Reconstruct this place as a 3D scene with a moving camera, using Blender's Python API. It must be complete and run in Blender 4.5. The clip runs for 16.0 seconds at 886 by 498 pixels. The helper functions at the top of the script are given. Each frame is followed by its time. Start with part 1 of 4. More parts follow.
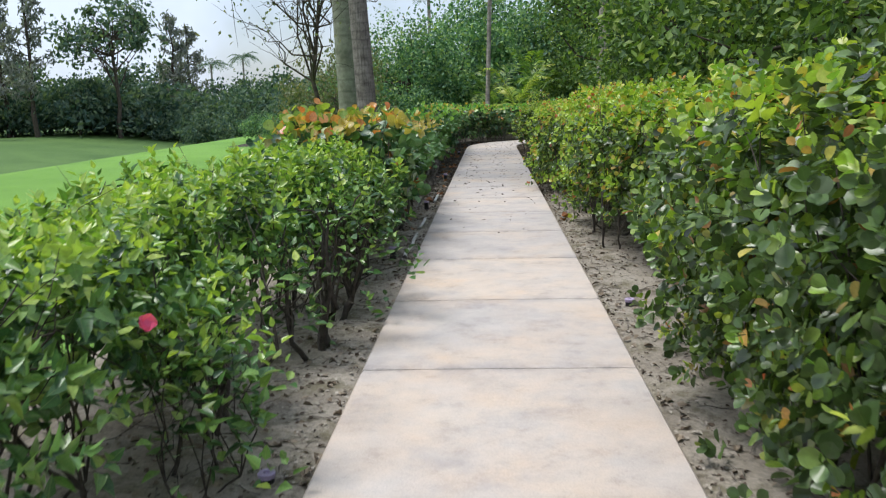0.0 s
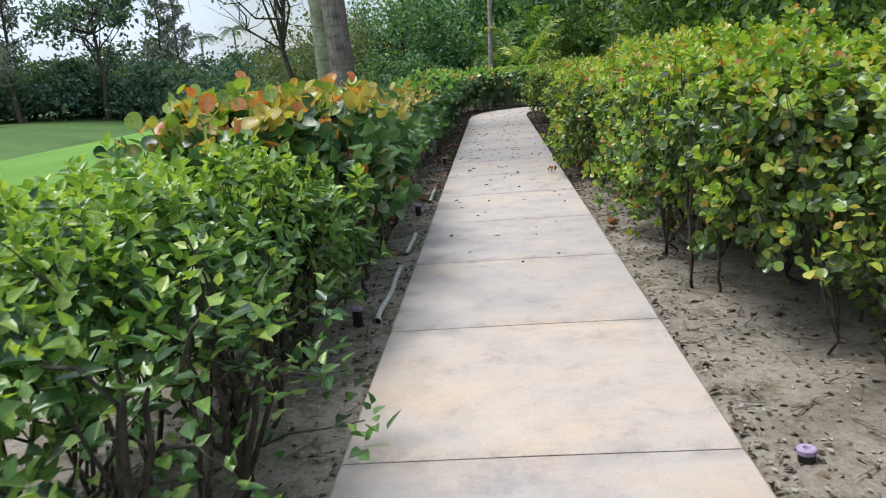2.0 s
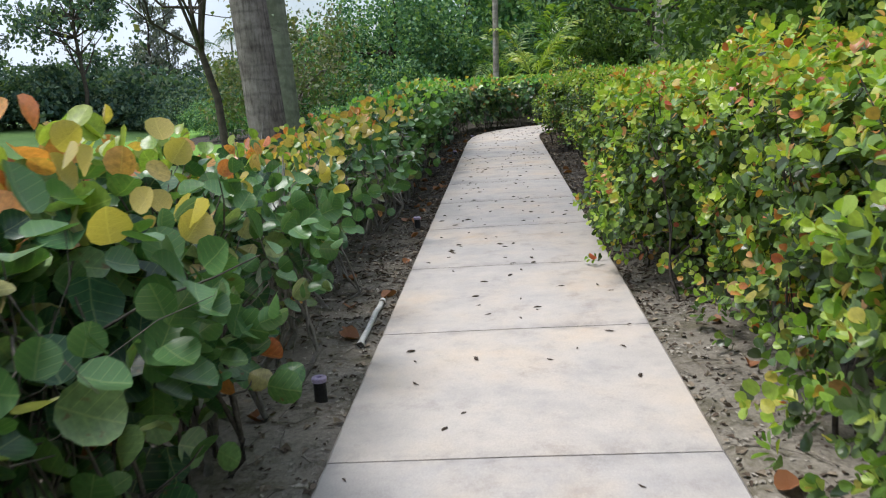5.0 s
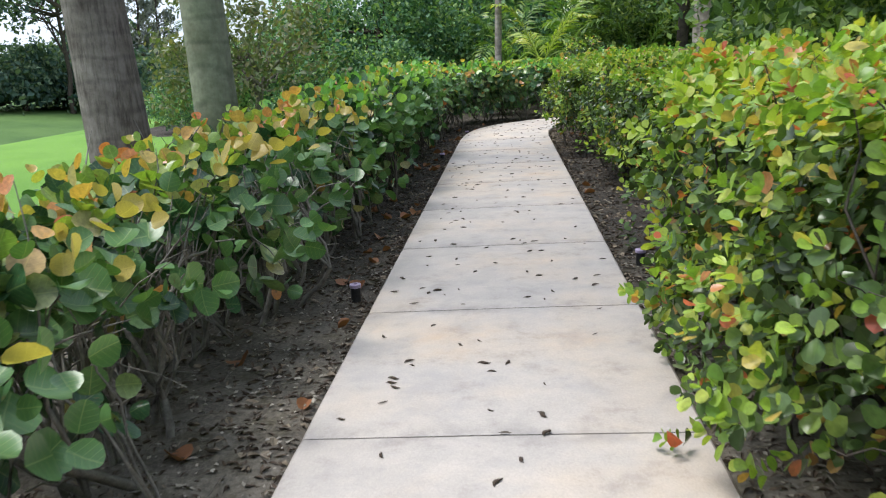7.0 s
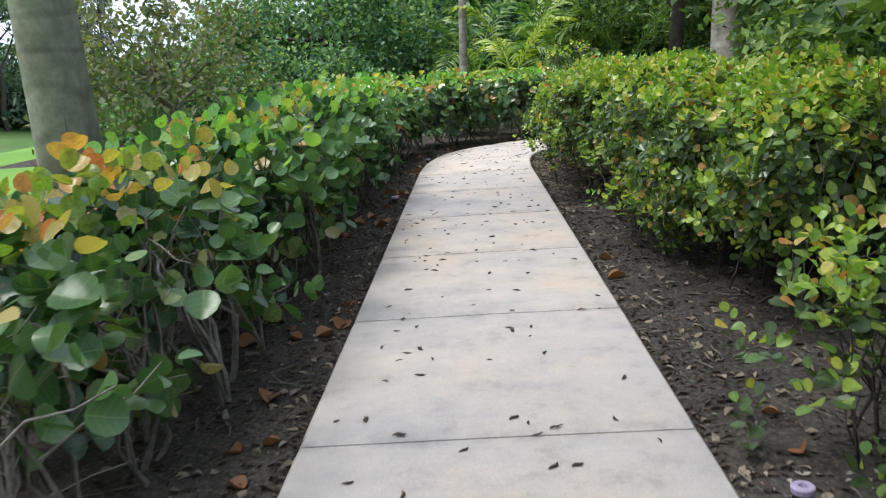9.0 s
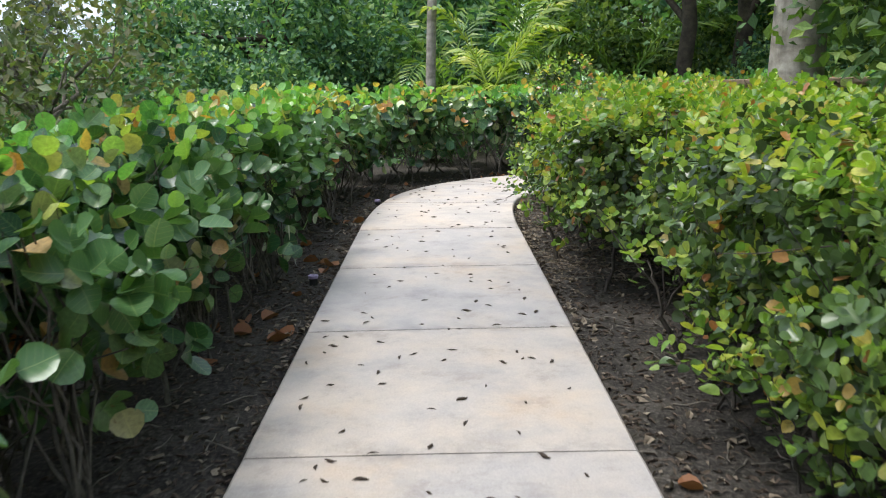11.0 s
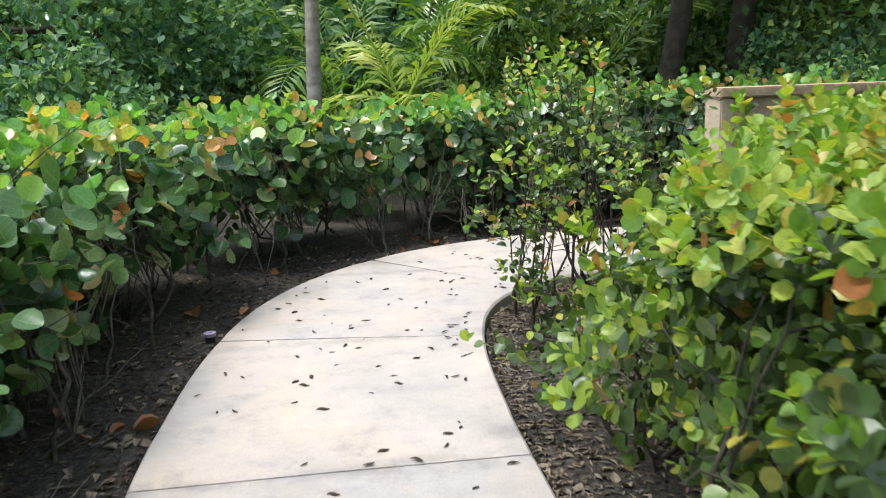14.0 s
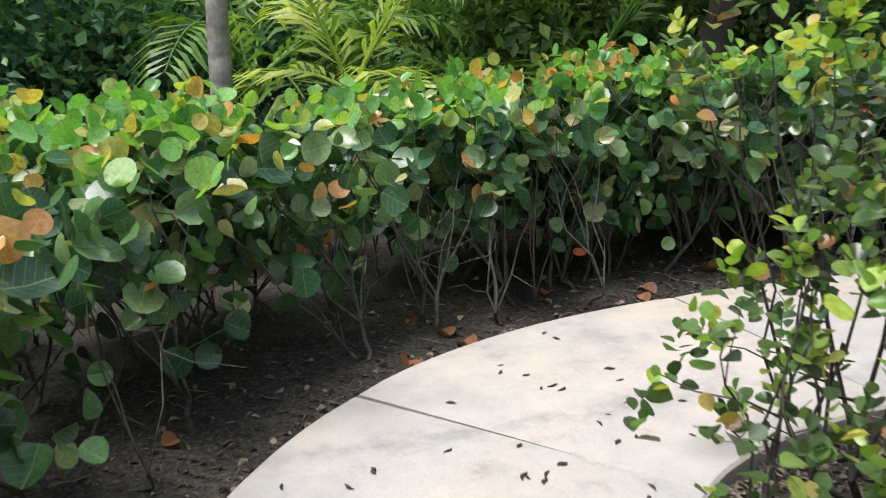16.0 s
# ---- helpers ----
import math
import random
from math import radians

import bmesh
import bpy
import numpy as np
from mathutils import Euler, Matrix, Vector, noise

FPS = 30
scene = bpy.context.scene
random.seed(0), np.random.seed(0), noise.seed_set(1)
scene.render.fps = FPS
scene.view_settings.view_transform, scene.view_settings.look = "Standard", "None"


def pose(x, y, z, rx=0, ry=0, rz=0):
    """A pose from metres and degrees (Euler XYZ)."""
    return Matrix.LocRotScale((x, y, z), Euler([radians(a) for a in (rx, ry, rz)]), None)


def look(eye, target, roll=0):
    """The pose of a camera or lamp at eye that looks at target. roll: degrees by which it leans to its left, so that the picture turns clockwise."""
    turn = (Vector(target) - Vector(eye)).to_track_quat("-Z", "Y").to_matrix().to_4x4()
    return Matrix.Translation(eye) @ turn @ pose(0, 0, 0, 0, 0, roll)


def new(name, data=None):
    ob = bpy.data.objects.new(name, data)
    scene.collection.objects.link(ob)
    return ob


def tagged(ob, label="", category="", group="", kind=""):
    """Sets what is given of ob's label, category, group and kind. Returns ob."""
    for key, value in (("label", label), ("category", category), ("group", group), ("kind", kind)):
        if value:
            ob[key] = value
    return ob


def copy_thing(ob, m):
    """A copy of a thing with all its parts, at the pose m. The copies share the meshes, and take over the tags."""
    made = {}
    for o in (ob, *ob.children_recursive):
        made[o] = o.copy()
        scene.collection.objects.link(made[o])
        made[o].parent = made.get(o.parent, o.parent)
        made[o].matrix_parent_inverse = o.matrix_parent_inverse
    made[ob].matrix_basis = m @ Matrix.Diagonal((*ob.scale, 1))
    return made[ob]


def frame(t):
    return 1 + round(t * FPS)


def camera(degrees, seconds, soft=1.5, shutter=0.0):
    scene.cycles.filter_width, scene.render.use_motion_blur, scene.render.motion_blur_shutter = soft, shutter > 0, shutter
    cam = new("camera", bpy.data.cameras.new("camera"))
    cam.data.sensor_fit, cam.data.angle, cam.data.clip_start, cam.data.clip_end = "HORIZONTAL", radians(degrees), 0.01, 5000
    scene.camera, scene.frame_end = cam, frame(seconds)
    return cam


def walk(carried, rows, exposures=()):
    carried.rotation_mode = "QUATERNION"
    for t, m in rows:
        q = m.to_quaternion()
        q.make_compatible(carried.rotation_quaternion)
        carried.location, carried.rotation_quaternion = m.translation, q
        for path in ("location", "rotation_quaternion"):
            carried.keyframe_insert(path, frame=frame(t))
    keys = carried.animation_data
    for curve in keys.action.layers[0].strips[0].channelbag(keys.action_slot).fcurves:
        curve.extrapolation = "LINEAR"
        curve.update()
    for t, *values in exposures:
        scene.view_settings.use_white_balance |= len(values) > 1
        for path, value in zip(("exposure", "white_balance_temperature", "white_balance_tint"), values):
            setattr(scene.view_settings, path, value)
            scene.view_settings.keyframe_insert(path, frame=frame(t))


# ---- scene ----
cam = camera(57.2, 16.0, soft=1.1, shutter=0.2)
# seconds, eye, target, roll
PATH = [
    (0, (-0.019, -0.130, 1.424), (-0.141, 1.833, 1.063), -1.7),
    (0.5, (-0.007, 0.603, 1.443), (-0.129, 2.576, 1.142), -4.7),
    (1, (-0.062, 1.368, 1.416), (-0.190, 3.335, 1.075), -3.8),
    (1.5, (-0.079, 2.110, 1.424), (-0.212, 4.067, 1.032), -3.6),
    (2, (-0.092, 2.831, 1.417), (-0.237, 4.777, 0.976), -4.3),
    (2.5, (-0.022, 3.556, 1.417), (-0.141, 5.493, 0.933), -5.4),
    (3, (-0.022, 4.336, 1.428), (-0.142, 6.275, 0.953), -4.1),
    (3.5, (-0.014, 5.107, 1.460), (-0.221, 7.053, 1.047), -4.3),
    (4, (-0.009, 5.856, 1.460), (-0.208, 7.808, 1.074), -4.2),
    (4.2, (-0.019, 6.164, 1.441), (-0.204, 8.116, 1.048), -4.4),
    (6.3, (0.035, 9.420, 1.358), (-0.101, 11.366, 0.920), -3.3),
    (6.5, (0.045, 9.761, 1.341), (-0.103, 11.706, 0.900), -3.0),
    (7, (0.074, 10.475, 1.342), (-0.098, 12.415, 0.886), -3.4),
    (7.5, (0.056, 11.202, 1.328), (-0.176, 13.131, 0.854), -3.6),
    (8, (0.020, 11.942, 1.341), (-0.229, 13.871, 0.874), -4.5),
    (8.5, (-0.012, 12.680, 1.347), (-0.215, 14.619, 0.902), -4.2),
    (9, (-0.025, 13.464, 1.351), (-0.111, 15.413, 0.913), -3.9),
    (9.2, (-0.023, 13.764, 1.355), (-0.091, 15.717, 0.929), -3.4),
    (11.3, (0.039, 17.000, 1.377), (0.063, 18.957, 0.967), -0.6),
    (11.5, (0.054, 17.333, 1.389), (0.107, 19.291, 0.987), -0.8),
    (12, (0.063, 18.074, 1.406), (0.095, 20.036, 1.020), -1.4),
    (12.5, (0.049, 18.820, 1.408), (0.046, 20.786, 1.039), -2.6),
    (13, (0.049, 19.566, 1.404), (0.104, 21.526, 1.015), -2.7),
    (13.5, (0.063, 20.367, 1.396), (0.279, 22.312, 0.983), -1.7),
    (14, (0.056, 21.108, 1.401), (0.313, 23.047, 0.984), -1.9),
    (14.5, (0.016, 21.881, 1.417), (0.294, 23.816, 0.997), -2.9),
    (15, (-0.008, 22.598, 1.392), (0.293, 24.530, 0.970), -2.4),
    (15.5, (-0.068, 23.442, 1.408), (0.335, 25.348, 0.952), -2.6),
    (16, (-0.096, 24.235, 1.458), (0.388, 26.107, 0.946), -1.8),
]
walk(cam, [(t, look(eye, target, roll)) for t, eye, target, roll in PATH],
     exposures=[(0.0, 0.58), (3.5, 0.6), (6.5, 0.78), (7.5, 0.92), (8.5, 0.93), (9.5, 1.0), (11.5, 1.03), (12.5, 1.04), (14.0, 1.06), (16.0, 0.97)])

# ---- light ----
SUN_ELEV, SUN_AZ = 68.0, -96.0          # azimuth: degrees from +y towards +x
world = bpy.data.worlds.new("sky")
scene.world = world
world.use_nodes = True
wn = world.node_tree.nodes
sky = wn.new("ShaderNodeTexSky")
sky.sky_type = 'NISHITA'
sky.sun_disc = False
sky.sun_elevation = radians(SUN_ELEV)
sky.sun_rotation = radians(SUN_AZ)
sky.dust_density = 2.2
sky.ozone_density = 1.0
wn["Background"].inputs["Strength"].default_value = 0.106
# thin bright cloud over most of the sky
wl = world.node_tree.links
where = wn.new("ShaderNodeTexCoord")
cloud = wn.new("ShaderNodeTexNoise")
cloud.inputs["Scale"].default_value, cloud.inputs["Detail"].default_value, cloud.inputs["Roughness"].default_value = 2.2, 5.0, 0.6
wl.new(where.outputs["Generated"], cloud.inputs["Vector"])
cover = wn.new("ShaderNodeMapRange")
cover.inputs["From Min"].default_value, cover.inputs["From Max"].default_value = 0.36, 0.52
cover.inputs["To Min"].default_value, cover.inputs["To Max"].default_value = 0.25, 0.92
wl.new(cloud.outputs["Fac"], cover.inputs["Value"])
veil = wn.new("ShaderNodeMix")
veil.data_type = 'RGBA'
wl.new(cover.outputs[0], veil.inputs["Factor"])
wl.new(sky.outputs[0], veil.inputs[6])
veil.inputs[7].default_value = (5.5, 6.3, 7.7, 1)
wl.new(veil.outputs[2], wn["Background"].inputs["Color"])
sun = new("sun", bpy.data.lights.new("sun", 'SUN'))
sun.data.energy, sun.data.angle, sun.data.color = 2.5, radians(24), (1.0, 0.98, 0.955)
az, el = radians(SUN_AZ), radians(SUN_ELEV)
sun.matrix_world = look((math.sin(az) * math.cos(el) * 60, math.cos(az) * math.cos(el) * 60, math.sin(el) * 60), (0, 0, 0))

# ---- materials ----
def material(name, rough=0.7, spec=0.3):
    m = bpy.data.materials.new(name)
    m.use_nodes = True
    b = m.node_tree.nodes["Principled BSDF"]
    b.inputs["Roughness"].default_value = rough
    b.inputs["Specular IOR Level"].default_value = spec
    return m, m.node_tree.nodes, m.node_tree.links, b


def ramp(n, stops, interpolation='LINEAR'):
    r = n.new("ShaderNodeValToRGB")
    r.color_ramp.interpolation = interpolation
    e = r.color_ramp.elements
    while len(e) < len(stops):
        e.new(0.5)
    for item, (p, c) in zip(e, stops):
        item.position = p
        item.color = (*c, 1)
    return r


def noise_tex(n, l, scale, detail=4.0, rough=0.6, coords="Object"):
    tc = n.new("ShaderNodeTexCoord")
    t = n.new("ShaderNodeTexNoise")
    t.inputs["Scale"].default_value, t.inputs["Detail"].default_value, t.inputs["Roughness"].default_value = scale, detail, rough
    l.new(tc.outputs[coords], t.inputs["Vector"])
    return t


def mixed(n, l, fac, a, b, mode='MIX'):
    m = n.new("ShaderNodeMix")
    m.data_type, m.blend_type = 'RGBA', mode
    for sock, v in ((m.inputs[0], fac), (m.inputs[6], a), (m.inputs[7], b)):
        if isinstance(v, (int, float)):
            sock.default_value = v
        elif isinstance(v, tuple):
            sock.default_value = (*v, 1)
        else:
            l.new(v, sock)
    return m.outputs[2]


def bumped(n, l, b, height, strength, distance=0.01):
    bp = n.new("ShaderNodeBump")
    bp.inputs["Strength"].default_value, bp.inputs["Distance"].default_value = strength, distance
    l.new(height, bp.inputs["Height"])
    l.new(bp.outputs[0], b.inputs["Normal"])


def leaf_material(name, stops, rough=0.31, through_share=0.3, spec=0.5, glow=(1.5, 1.65, 0.55), veins=0.0, ribs=5.0, blemish=0.0):
    """Leaves: each leaf takes its own colour, with veins' mottling, and lets some light through."""
    m, n, l, b = material(name, rough, spec)
    g = n.new("ShaderNodeNewGeometry")
    r = ramp(n, [(p, (c[0] * 1.22, c[1] * 1.12, c[2] * 1.32)) for p, c in stops])
    l.new(g.outputs["Random Per Island"], r.inputs[0])
    t = noise_tex(n, l, 60.0, 3.0)
    mott = ramp(n, [(0.3, (0.72, 0.72, 0.7)), (0.7, (1.15, 1.15, 1.1))])
    l.new(t.outputs["Fac"], mott.inputs[0])
    col = mixed(n, l, 1.0, r.outputs[0], mott.outputs[0], 'MULTIPLY')
    if blemish:
        # brown scorched spots
        spot = noise_tex(n, l, 24.0, 2.0)
        sr = ramp(n, [(0.66, (0, 0, 0)), (0.72, (blemish, blemish, blemish))])
        l.new(spot.outputs["Fac"], sr.inputs[0])
        col = mixed(n, l, sr.outputs[0], col, (0.16, 0.085, 0.035))
    if veins:
        # a pale midrib and side veins that sweep forward
        uv = n.new("ShaderNodeUVMap")
        uv.uv_map = "blade"
        sp = n.new("ShaderNodeSeparateXYZ")
        l.new(uv.outputs[0], sp.inputs[0])

        def calc(op, a, c):
            q = n.new("ShaderNodeMath")
            q.operation = op
            for k, v in enumerate((a, c)):
                if hasattr(v, "is_output"):
                    l.new(v, q.inputs[k])
                else:
                    q.inputs[k].default_value = v
            return q.outputs[0]

        off = calc('ABSOLUTE', sp.outputs["Y"], 0.0)
        mid = calc('LESS_THAN', off, 0.018)
        run = calc('FRACT', calc('MULTIPLY', calc('SUBTRACT', sp.outputs["X"], calc('MULTIPLY', off, 0.55)), ribs), 0.0)
        side = calc('LESS_THAN', run, 0.09)
        both = calc('MULTIPLY', calc('MAXIMUM', mid, calc('MULTIPLY', side, 0.7)), veins)
        col = mixed(n, l, both, col, mixed(n, l, 0.5, mixed(n, l, 1.0, col, (1.9, 1.75, 1.6), 'MULTIPLY'), (0.24, 0.27, 0.12)))
    l.new(col, b.inputs["Base Color"])
    tr = n.new("ShaderNodeBsdfTranslucent")
    l.new(mixed(n, l, 1.0, col, glow, 'MULTIPLY'), tr.inputs["Color"])
    mx = n.new("ShaderNodeMixShader")
    mx.inputs[0].default_value = through_share
    l.new(b.outputs[0], mx.inputs[1])
    l.new(tr.outputs[0], mx.inputs[2])
    l.new(mx.outputs[0], n["Material Output"].inputs["Surface"])
    return m


def plain_material(name, c1, c2, scale, rough=0.7, bump=0.3, spec=0.3, detail=5.0):
    m, n, l, b = material(name, rough, spec)
    t = noise_tex(n, l, scale, detail)
    t2 = noise_tex(n, l, scale * 6, 3.0)
    r = ramp(n, [(0.3, c1), (0.7, c2)])
    l.new(t.outputs["Fac"], r.inputs[0])
    r2 = ramp(n, [(0.25, (0.75, 0.75, 0.75)), (0.75, (1.15, 1.15, 1.15))])
    l.new(t2.outputs["Fac"], r2.inputs[0])
    l.new(mixed(n, l, 1.0, r.outputs[0], r2.outputs[0], 'MULTIPLY'), b.inputs["Base Color"])
    bumped(n, l, b, t2.outputs["Fac"], bump)
    return m


# older leaves start near black: gloom of the hedge's gaps is in their colour
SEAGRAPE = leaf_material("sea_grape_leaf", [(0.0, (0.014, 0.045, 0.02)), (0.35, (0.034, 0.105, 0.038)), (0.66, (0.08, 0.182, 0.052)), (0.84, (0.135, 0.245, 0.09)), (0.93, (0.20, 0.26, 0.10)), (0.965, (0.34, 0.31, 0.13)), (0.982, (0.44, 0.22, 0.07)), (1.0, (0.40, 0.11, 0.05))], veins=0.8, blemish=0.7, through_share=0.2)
# young leaves, with the hedge top's sunlit glow put into their colour
SEAGRAPE_TOP = leaf_material("sea_grape_young_sunlit_leaf", [(0.0, (0.08, 0.24, 0.06)), (0.45, (0.165, 0.39, 0.085)), (0.72, (0.26, 0.42, 0.09)), (0.88, (0.42, 0.40, 0.10)), (0.96, (0.50, 0.30, 0.08)), (1.0, (0.48, 0.16, 0.06))], through_share=0.36, veins=0.8, blemish=0.7)
SEAGRAPE_ORANGE = leaf_material("sea_grape_orange_leaf", [(0.0, (0.14, 0.26, 0.05)), (0.4, (0.25, 0.33, 0.07)), (0.62, (0.42, 0.34, 0.10)), (0.85, (0.50, 0.25, 0.09)), (1.0, (0.46, 0.13, 0.06))], through_share=0.36, veins=0.8, blemish=0.7)
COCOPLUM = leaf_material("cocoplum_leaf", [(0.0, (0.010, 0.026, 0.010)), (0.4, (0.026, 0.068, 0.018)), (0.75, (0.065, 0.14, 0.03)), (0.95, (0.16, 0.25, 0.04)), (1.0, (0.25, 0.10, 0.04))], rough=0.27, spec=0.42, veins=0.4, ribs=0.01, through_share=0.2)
COCOPLUM_TOP = leaf_material("cocoplum_young_leaf", [(0.0, (0.08, 0.20, 0.025)), (0.45, (0.18, 0.33, 0.04)), (0.78, (0.34, 0.44, 0.06)), (0.93, (0.42, 0.36, 0.07)), (1.0, (0.34, 0.10, 0.04))], rough=0.36, through_share=0.34, veins=0.4, ribs=0.01)
COCOPLUM_RED = leaf_material("cocoplum_reddish_leaf", [(0.0, (0.10, 0.23, 0.03)), (0.5, (0.26, 0.42, 0.055)), (0.74, (0.38, 0.44, 0.07)), (0.90, (0.44, 0.27, 0.07)), (1.0, (0.40, 0.05, 0.04))], rough=0.36, through_share=0.34, veins=0.4, ribs=0.01)
HIBISCUS = leaf_material("hibiscus_leaf", [(0.0, (0.018, 0.055, 0.02)), (0.4, (0.05, 0.14, 0.035)), (0.8, (0.14, 0.27, 0.06)), (1.0, (0.26, 0.38, 0.09))], veins=0.6, ribs=7.0, through_share=0.2)
HIBISCUS_TOP = leaf_material("hibiscus_young_leaf", [(0.0, (0.11, 0.24, 0.05)), (0.5, (0.22, 0.36, 0.07)), (1.0, (0.36, 0.48, 0.10))], through_share=0.34, veins=0.6, ribs=7.0)
WOODLAND = leaf_material("woodland_leaf", [(0.0, (0.03, 0.09, 0.05)), (0.5, (0.09, 0.205, 0.095)), (0.85, (0.18, 0.32, 0.13)), (1.0, (0.26, 0.38, 0.11))], rough=0.55, spec=0.3)
# bluish and lifted: haze over the far trees is mixed into the leaf colour
FAR_LEAF = leaf_material("hazy_far_woodland_leaf", [(0.0, (0.03, 0.07, 0.055)), (0.6, (0.08, 0.14, 0.095)), (1.0, (0.15, 0.215, 0.12))], rough=0.75, spec=0.15)
WOODLAND_LIGHT = leaf_material("light_woodland_leaf", [(0.0, (0.03, 0.07, 0.025)), (0.5, (0.08, 0.155, 0.04)), (0.85, (0.15, 0.25, 0.055)), (1.0, (0.26, 0.34, 0.08))], rough=0.55, spec=0.3)
DRY_LEAF = leaf_material("dry_leaf", [(0.0, (0.07, 0.10, 0.04)), (0.6, (0.12, 0.16, 0.07)), (1.0, (0.19, 0.18, 0.09))], rough=0.6)
# pale grey needles, with the distant mist painted in
NEEDLES = leaf_material("hazy_needle_foliage", [(0.0, (0.11, 0.14, 0.13)), (1.0, (0.22, 0.25, 0.22))], rough=0.8, spec=0.15)
FROND = leaf_material("palm_frond", [(0.0, (0.07, 0.16, 0.035)), (0.6, (0.16, 0.30, 0.055)), (1.0, (0.29, 0.40, 0.08))], rough=0.35, through_share=0.34)
FROND_YELLOW = leaf_material("sunny_palm_frond", [(0.0, (0.20, 0.33, 0.05)), (0.6, (0.34, 0.46, 0.07)), (1.0, (0.48, 0.50, 0.10))], rough=0.35, through_share=0.34)
STEM = plain_material("shrub_stem", (0.07, 0.06, 0.05), (0.25, 0.22, 0.18), 25.0, 0.85)
DARK_STEM = plain_material("dark_shrub_stem", (0.03, 0.025, 0.02), (0.10, 0.085, 0.07), 25.0, 0.85)
MID_STEM = plain_material("grey_brown_stem", (0.04, 0.036, 0.03), (0.15, 0.135, 0.11), 25.0, 0.85)
BARK = plain_material("dark_bark", (0.035, 0.028, 0.022), (0.10, 0.08, 0.06), 8.0, 0.9, 0.6)
PALE_STEM = plain_material("pale_stem", (0.12, 0.112, 0.10), (0.29, 0.27, 0.24), 18.0, 0.85)
ORANGE_LEAF = leaf_material("fallen_leaf_orange", [(0.0, (0.12, 0.05, 0.025)), (0.7, (0.24, 0.11, 0.04)), (1.0, (0.38, 0.20, 0.08))], rough=0.6, through_share=0.1)
DARK_LITTER = plain_material("dark_litter", (0.03, 0.022, 0.018), (0.10, 0.07, 0.05), 30.0, 0.8)
MOULD_BITS = plain_material("brown_leaf_mould", (0.04, 0.031, 0.024), (0.15, 0.11, 0.08), 30.0, 0.85)
PINK = leaf_material("pink_petal", [(0.0, (0.65, 0.10, 0.22)), (1.0, (0.75, 0.18, 0.32))], rough=0.5)
BLACK_PLASTIC = plain_material("black_plastic", (0.012, 0.012, 0.013), (0.03, 0.03, 0.03), 20.0, 0.45, 0.05)
PURPLE_PLASTIC = plain_material("lilac_plastic", (0.34, 0.27, 0.42), (0.48, 0.40, 0.55), 20.0, 0.5, 0.05)
DRY_BITS = plain_material("dry_leaf_bits", (0.13, 0.10, 0.07), (0.34, 0.28, 0.21), 20.0, 0.85)
SAND_BITS = plain_material("sand_crumbs", (0.24, 0.21, 0.17), (0.48, 0.44, 0.38), 20.0, 0.95)
PVC = plain_material("white_pvc", (0.50, 0.49, 0.46), (0.72, 0.71, 0.68), 9.0, 0.5, 0.1)
MASONRY = plain_material("tan_stucco", (0.42, 0.30, 0.20), (0.55, 0.42, 0.30), 6.0, 0.9, 0.3)
MASONRY_TRIM = plain_material("cream_stucco", (0.46, 0.36, 0.26), (0.60, 0.49, 0.37), 6.0, 0.9, 0.2)


